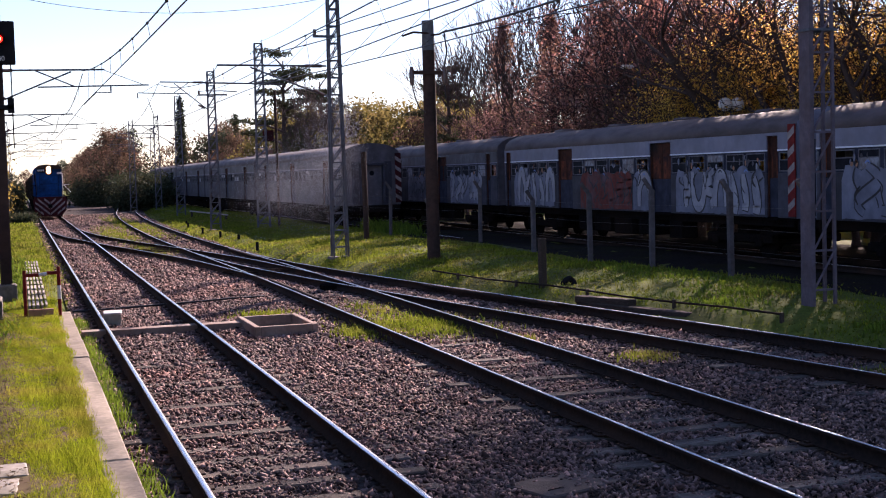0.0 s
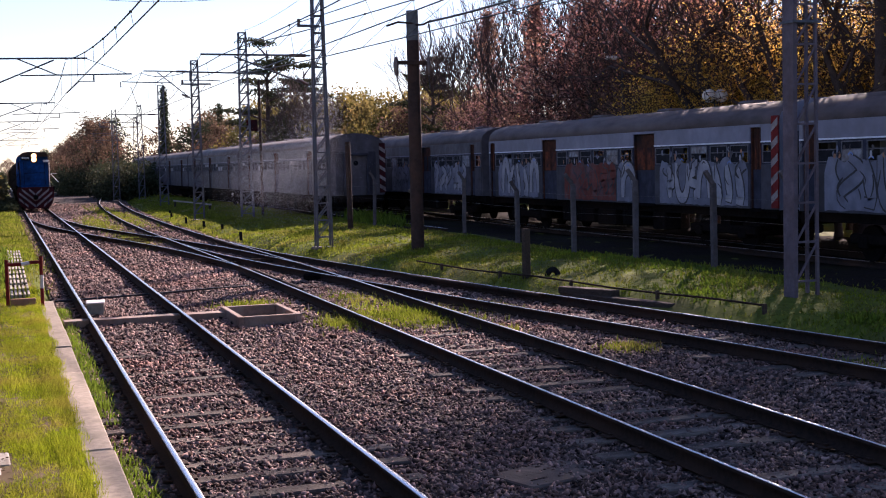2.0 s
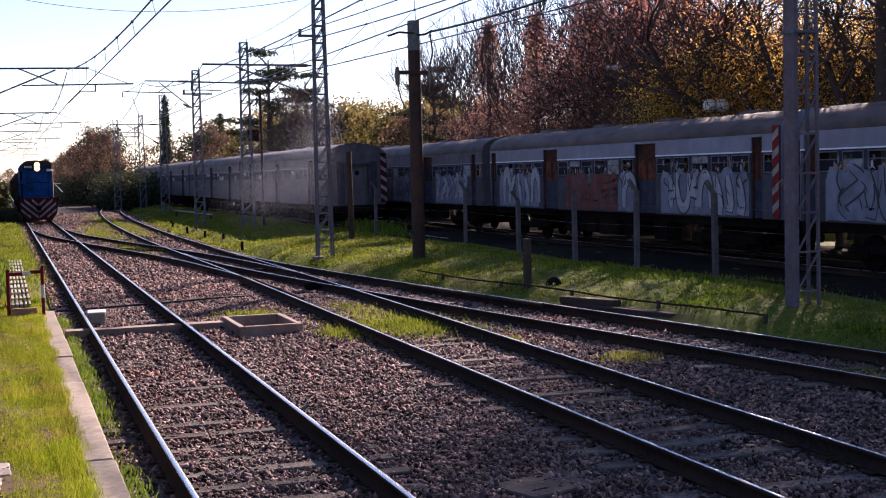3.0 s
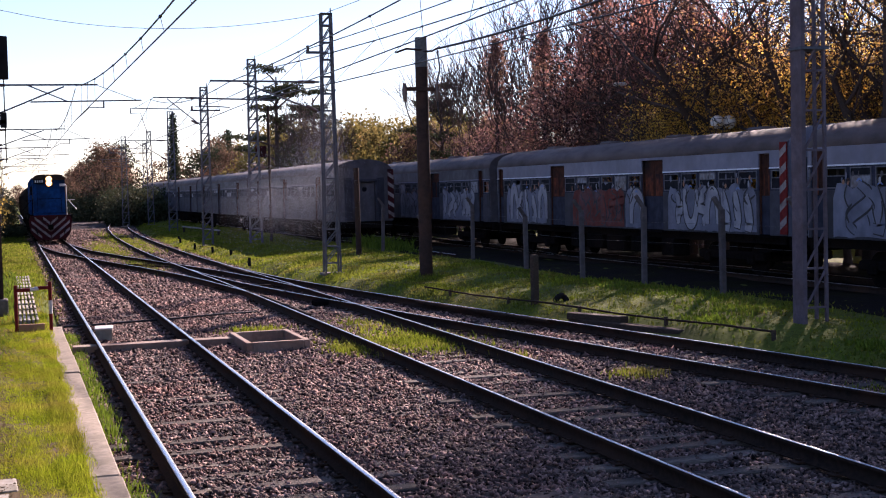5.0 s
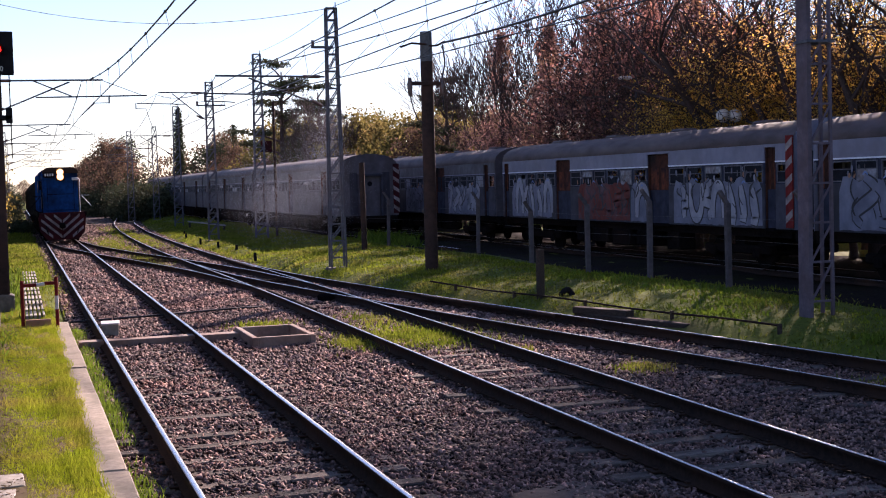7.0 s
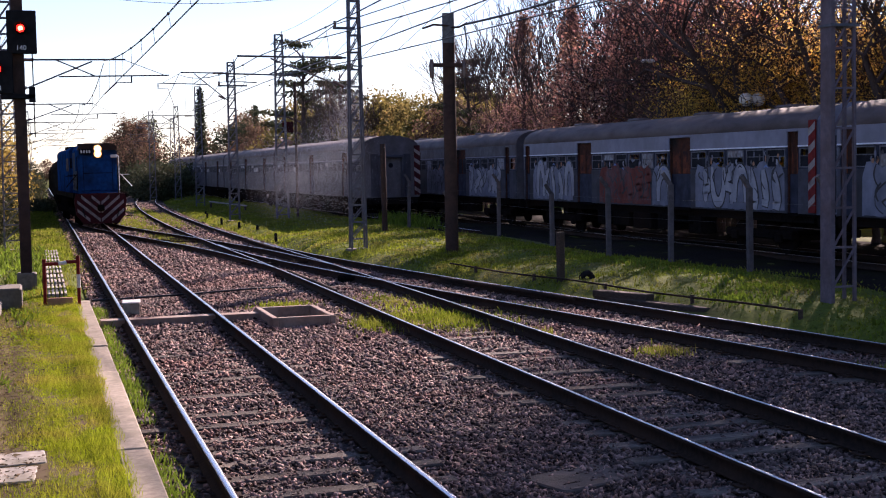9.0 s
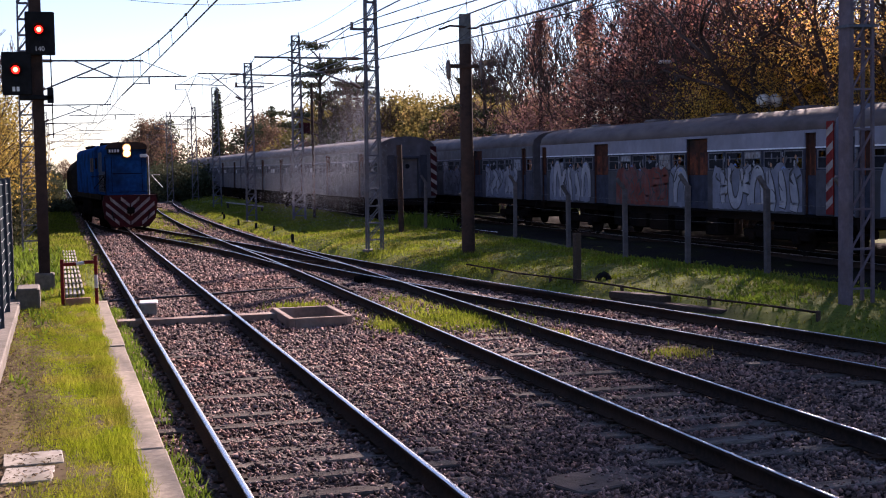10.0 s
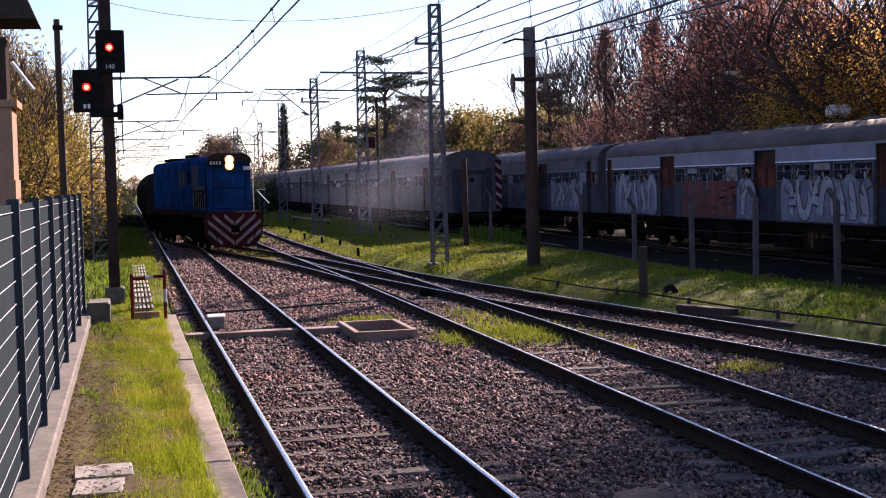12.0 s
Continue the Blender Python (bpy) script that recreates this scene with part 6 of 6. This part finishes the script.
    for x, y, s in ((25.3, 66.5, 1.02), (25.5, 60.3, 0.98), (25.8, 54.6, 1.22), (26.2, 50.8, 1.0), (26.0, 46.4, 1.15)):
        put(cone, x, y, s)
    for x, y, s in ((26.0, 74, 0.72), (26.4, 69.5, 0.82), (26.6, 63, 0.85), (26.6, 57.2, 0.9), (27.0, 51.6, 0.95), (27.2, 48.0, 0.8)):
        put(plumb, x, y, s)
    for x, y, s in ((27.2, 41.0, 0.95), (27.0, 36.5, 0.9), (27.0, 32.0, 0.9)):
        put(rust, x, y, s)
    # the tall group, added with crowns out of view to shade the near tracks
    for x, y, s in ((27.6, 35.5, 0.94), (24.4, 32.0, 0.82), (31.2, 34.5, 0.98), (28.5, 31.0, 1.0), (32.0, 30.5, 1.0), (30.5, 28.0, 1.0), (26.5, 27.0, 1.0), (29.0, 22.0, 1.0), (26.0, 20.0, 1.0), (28.0, 15.0, 1.0)):
        put(tall, x, y, s)
    for x, y, s in ((25.0, 43.6, 0.76), (25.2, 40.4, 0.72), (29.0, 49.0, 1.0), (26.2, 44.0, 0.82), (28.5, 44.5, 1.0), (26.0, 40.0, 0.8), (28.5, 39.0, 0.95), (25.8, 36.0, 0.75), (29, 35, 0.85), (27.0, 78, 0.5)):
        put(gold, x, y, s)
    for k in range(10):
        put((olive, goldb, russet)[k % 3], 38.5 + rnd.uniform(-1, 3), 30 + k * 7.0, rnd.uniform(0.40, 0.50))
    # middle distance between the cedar and the bare trees
    for x, y, s in ((28, 96, 0.95), (27, 104, 1.0), (30, 112, 1.1), (25.5, 116, 1.05), (29, 88, 0.9), (31, 82, 0.9), (24.0, 124, 1.1), (33, 100, 1.1)):
        put(olive, x, y, s)
    for x, y, s in ((26.5, 84, 0.8), (22.8, 108, 0.7), (21.5, 132, 0.85), (20.5, 140, 0.85), (24.5, 98, 0.6)):
        put(haze if y in (84, 132, 98) else dark, x, y, s)
    put(cedar, 22.3, 112, 1.05)
    put(cedar, 25.3, 112, 0.9)
    put(cedar, 25.8, 78, 0.72)
    put(cyp, 18.7, 158, 1.06)
    put(cyp, 24.0, 150, 0.85)
    for x, y, s in ((23.0, 104, 0.85), (25.5, 106, 0.8)):
        put(bare, x, y, s)
    for x, y, s in ((22, 150, 1.0), (25, 160, 1.1), (19.5, 168, 0.9)):
        put(russet, x, y, s)
    # far end of the line
    for k in range(13):
        y = 165 + k * 13
        put((haze, dark, russet, haze)[k % 4], 12.0 + 0.02 * (y - 150) + rnd.uniform(-1.5, 2.5), y, rnd.uniform(0.85, 1.1))
    for k in range(8):
        y = 165 + k * 18
        put((dark, olive)[k % 2], -6.5 + rnd.uniform(-1, 0.4), y, rnd.uniform(0.55, 0.75))
    for k in range(9):
        put((dark, russet, olive)[k % 3], -16 + k * 4.5 + rnd.uniform(-1, 1), 300 + rnd.uniform(0, 40), rnd.uniform(0.6, 0.9))
    # beyond the fence on the other side
    for x, y, s in ((-4.6, 50, 0.92), (-5.8, 56, 1.05), (-3.8, 61, 0.9), (-3.4, 54, 0.78), (-4.2, 47.5, 0.62), (-2.9, 58, 0.62)):
        put(goldb, x, y, s)
    put(bare, -3.6, 48.5, 0.74)
    put(olive, -7.5, 66, 1.0)
    put(goldb, -4.0, 78, 0.8)
    put(dark, -5.5, 92, 0.8)
    p = thing("telegraph_pole", "old dark wooden telegraph pole beyond the fence", "pole", pose(-2.05, 45.5, 0))
    part("shaft", Geo().tube([(0, 0, 0), (-0.05, 0, 8.4)], [0.13, 0.10], 8), M_TIMBER, p)
    part("cap_iron", Geo().box(-0.18, 0.14, -0.1, 0.1, 8.05, 8.2), M_UNDER, p)


def build_hedge():
    n = 2600
    rng = np.random.default_rng(44)
    hy = 51 + 190 * rng.uniform(0, 1, n) ** 1.3
    hx = np.where(hy > 125, rng.uniform(-3.4, 0.2, n), rng.uniform(-3.4, -1.3, n))
    cs = np.stack([hx, hy, rng.uniform(0.05, 1, n) * (2.1 + 0.5 * np.sin(hy * 0.6) + 0.3 * np.sin(hy * 1.7))], 1)
    # low dark leaves stand in for the shadow beside the main track
    m = 700
    low = np.stack([rng.uniform(-1.7, 0.75, m), rng.uniform(94, 116, m), rng.uniform(0.02, 0.40, m)], 1)
    tagged(new("low_scrub", leaf_mesh("low_scrub", low, 40, 0.22, 0.08, M_LEAF_DARK, rng, 0.5)), "low dark scrub in place of the shadow beside the main track", "scrub", kind="stuff")
    m = 1500
    fx, fy = rng.uniform(0, 1, m), rng.uniform(0, 1, m)
    far = np.stack([np.where(fx < 0.5, 6.8 + 14 * fx, 9.8 + 9 * (fx - 0.5)), np.where(fx < 0.5, 158 + 26 * fy, 128 + 22 * fy), rng.uniform(0.1, 3.4, m) * rng.uniform(0.5, 1, m)], 1)
    tagged(new("far_thicket", leaf_mesh("far_thicket", far, 40, 0.55, 0.14, M_LEAF_DARK, rng, 0.7)), "dark tangled thicket beside the far tracks", "thicket", kind="stuff")
    tagged(new("hedge", leaf_mesh("hedge", cs, 40, 0.25, 0.09, M_LEAF_DARK, rng)), "dark overgrown hedge along the line", "hedge", kind="stuff")


def build_far():
    """Walls and low houses at the sides of the far line."""
    rnd = random.Random(31)
    for x, y, w, l, h in ((-3.2, 96, 1.6, 26, 3.2), (-3.4, 128, 2.0, 30, 4.6), (23.5, 120, 8, 12, 4.0), (14.5, 186, 5, 10, 3.5), (40, 70, 10, 14, 5.0), (38, 40, 8, 12, 4.5), (40, 100, 10, 14, 5.0)):
        h_ob = thing("house", "low pale house beside the line", "house", pose(x, y, 0), "houses by the line")
        part("wall", Geo().box(-w / 2, w / 2, 0, l, 0, h), M_HOUSE, h_ob)
        part("roof", Geo().prism([(-w / 2 - 0.3, h), (w / 2 + 0.3, h), (0, h + w * 0.22)], -0.3, l + 0.3), M_TILE, h_ob)
        for k in range(3):
            for xw in (-w / 2 + 0.02, w / 2 - 0.02):
                part("window", Geo().box(xw - 0.03, xw + 0.03, l * (k + 0.3) / 3, l * (k + 0.3) / 3 + 1.1, 1.0, 2.2), M_PANE, h_ob)


build_trains()
build_overhead()
build_signal()
build_fence()
build_house_left()
build_small()
LOCO, LOCO_WHEELS = build_loco()
WAGONS = [build_wagon() for _ in range(3)]
build_trees()
def build_smoke():
    """Thin drifting engine smoke: a haze of minute flecks."""
    rng = np.random.default_rng(51)
    t = thing("engine_smoke", "thin bluish engine smoke drifting before the siding coaches", "smoke")
    for k, (cx, cy, cz, sx, sy, sz, n) in enumerate(((11.6, 50, 3.2, 0.5, 1.2, 1.0, 80000), (11.0, 54, 2.2, 1.1, 3.0, 0.9, 125000), (12.0, 60, 1.8, 0.9, 4.0, 0.8, 95000), (11.3, 46, 4.4, 0.28, 0.8, 0.8, 40000))):
        c = np.stack([rng.normal(cx, sx, n), rng.normal(cy, sy, n), np.abs(rng.normal(cz, sz, n)) + 0.1], 1)
        a, b = rng.normal(0, 0.0034, (n, 3)), rng.normal(0, 0.0034, (n, 3))
        v = np.stack([c, c + a, c + b], 1).reshape(-1, 3)
        tagged(part("smoke_puff", arrays_mesh("smoke_puff", v, np.arange(n * 3).reshape(-1, 3), M_SMOKE), None, t), kind="stuff")
    return t


build_far()
SMOKE = build_smoke()
build_hedge()
build_track("main_track", line_1, -8, 240, "broad-gauge main track with worn rails on weathered sleepers", 8.0, 112, lift=0.0)
build_track("second_track", line_2, -8, 200, "second broad-gauge track with grass between sleepers", 8.0, 62, polish=0.016, lift=0.006)
build_track("third_track", line_3, -8, 47, "third track curving away along the grass bank", 8.0, 44, polish=0.016, lift=0.006)
build_track("crossover_track", line_x, 35, 84, "crossover rails joining the main track to the second", 41, 72, polish=0.016)
build_crossing_bits()
build_kerb()


# ---------------- what moves ----------------
def front_y(t):
    return 106.5 - 4.9 * t + 0.057 * t * t


def route(y):
    y = np.asarray(y, float)
    return float(np.where(y > 84, T1X, np.where(y < 36, line_2(y), line_x(np.clip(y, 36, 84)))))


def on_route(y0, a, b):
    """The pose of a vehicle whose front is at y0 and whose bogies, a and b behind it, follow the rails."""
    xa, xb = route(y0 + a), route(y0 + b)
    turn = math.atan2(xb - xa, b - a)
    x = xa - math.sin(turn) * a
    return pose(x, y0, 0, 0, 0, -math.degrees(turn))


def motions():
    times = [k * 0.5 for k in range(25)]
    walk(LOCO, [(t, on_route(front_y(t), 3.2, 12.6)) for t in times])
    for k, (w, _) in enumerate(WAGONS):
        walk(w, [(t, on_route(front_y(t) + 16.9 + 13.9 * k, 2.4, 11.1)) for t in times])
    walk(SMOKE, [(t, pose(-0.05 * t, 0.06 * t, 0.01 * t)) for t in (0.0, 6.0, 12.0)])
    spins = [k * 0.1 for k in range(121)]
    for wheels, r in [(LOCO_WHEELS, 0.5)] + [(w[1], 0.46) for w in WAGONS]:
        for ob, yw in wheels:
            walk(ob, [(t, pose(0, yw, r, math.degrees((front_y(0) - front_y(t)) / r))) for t in spins])


motions()
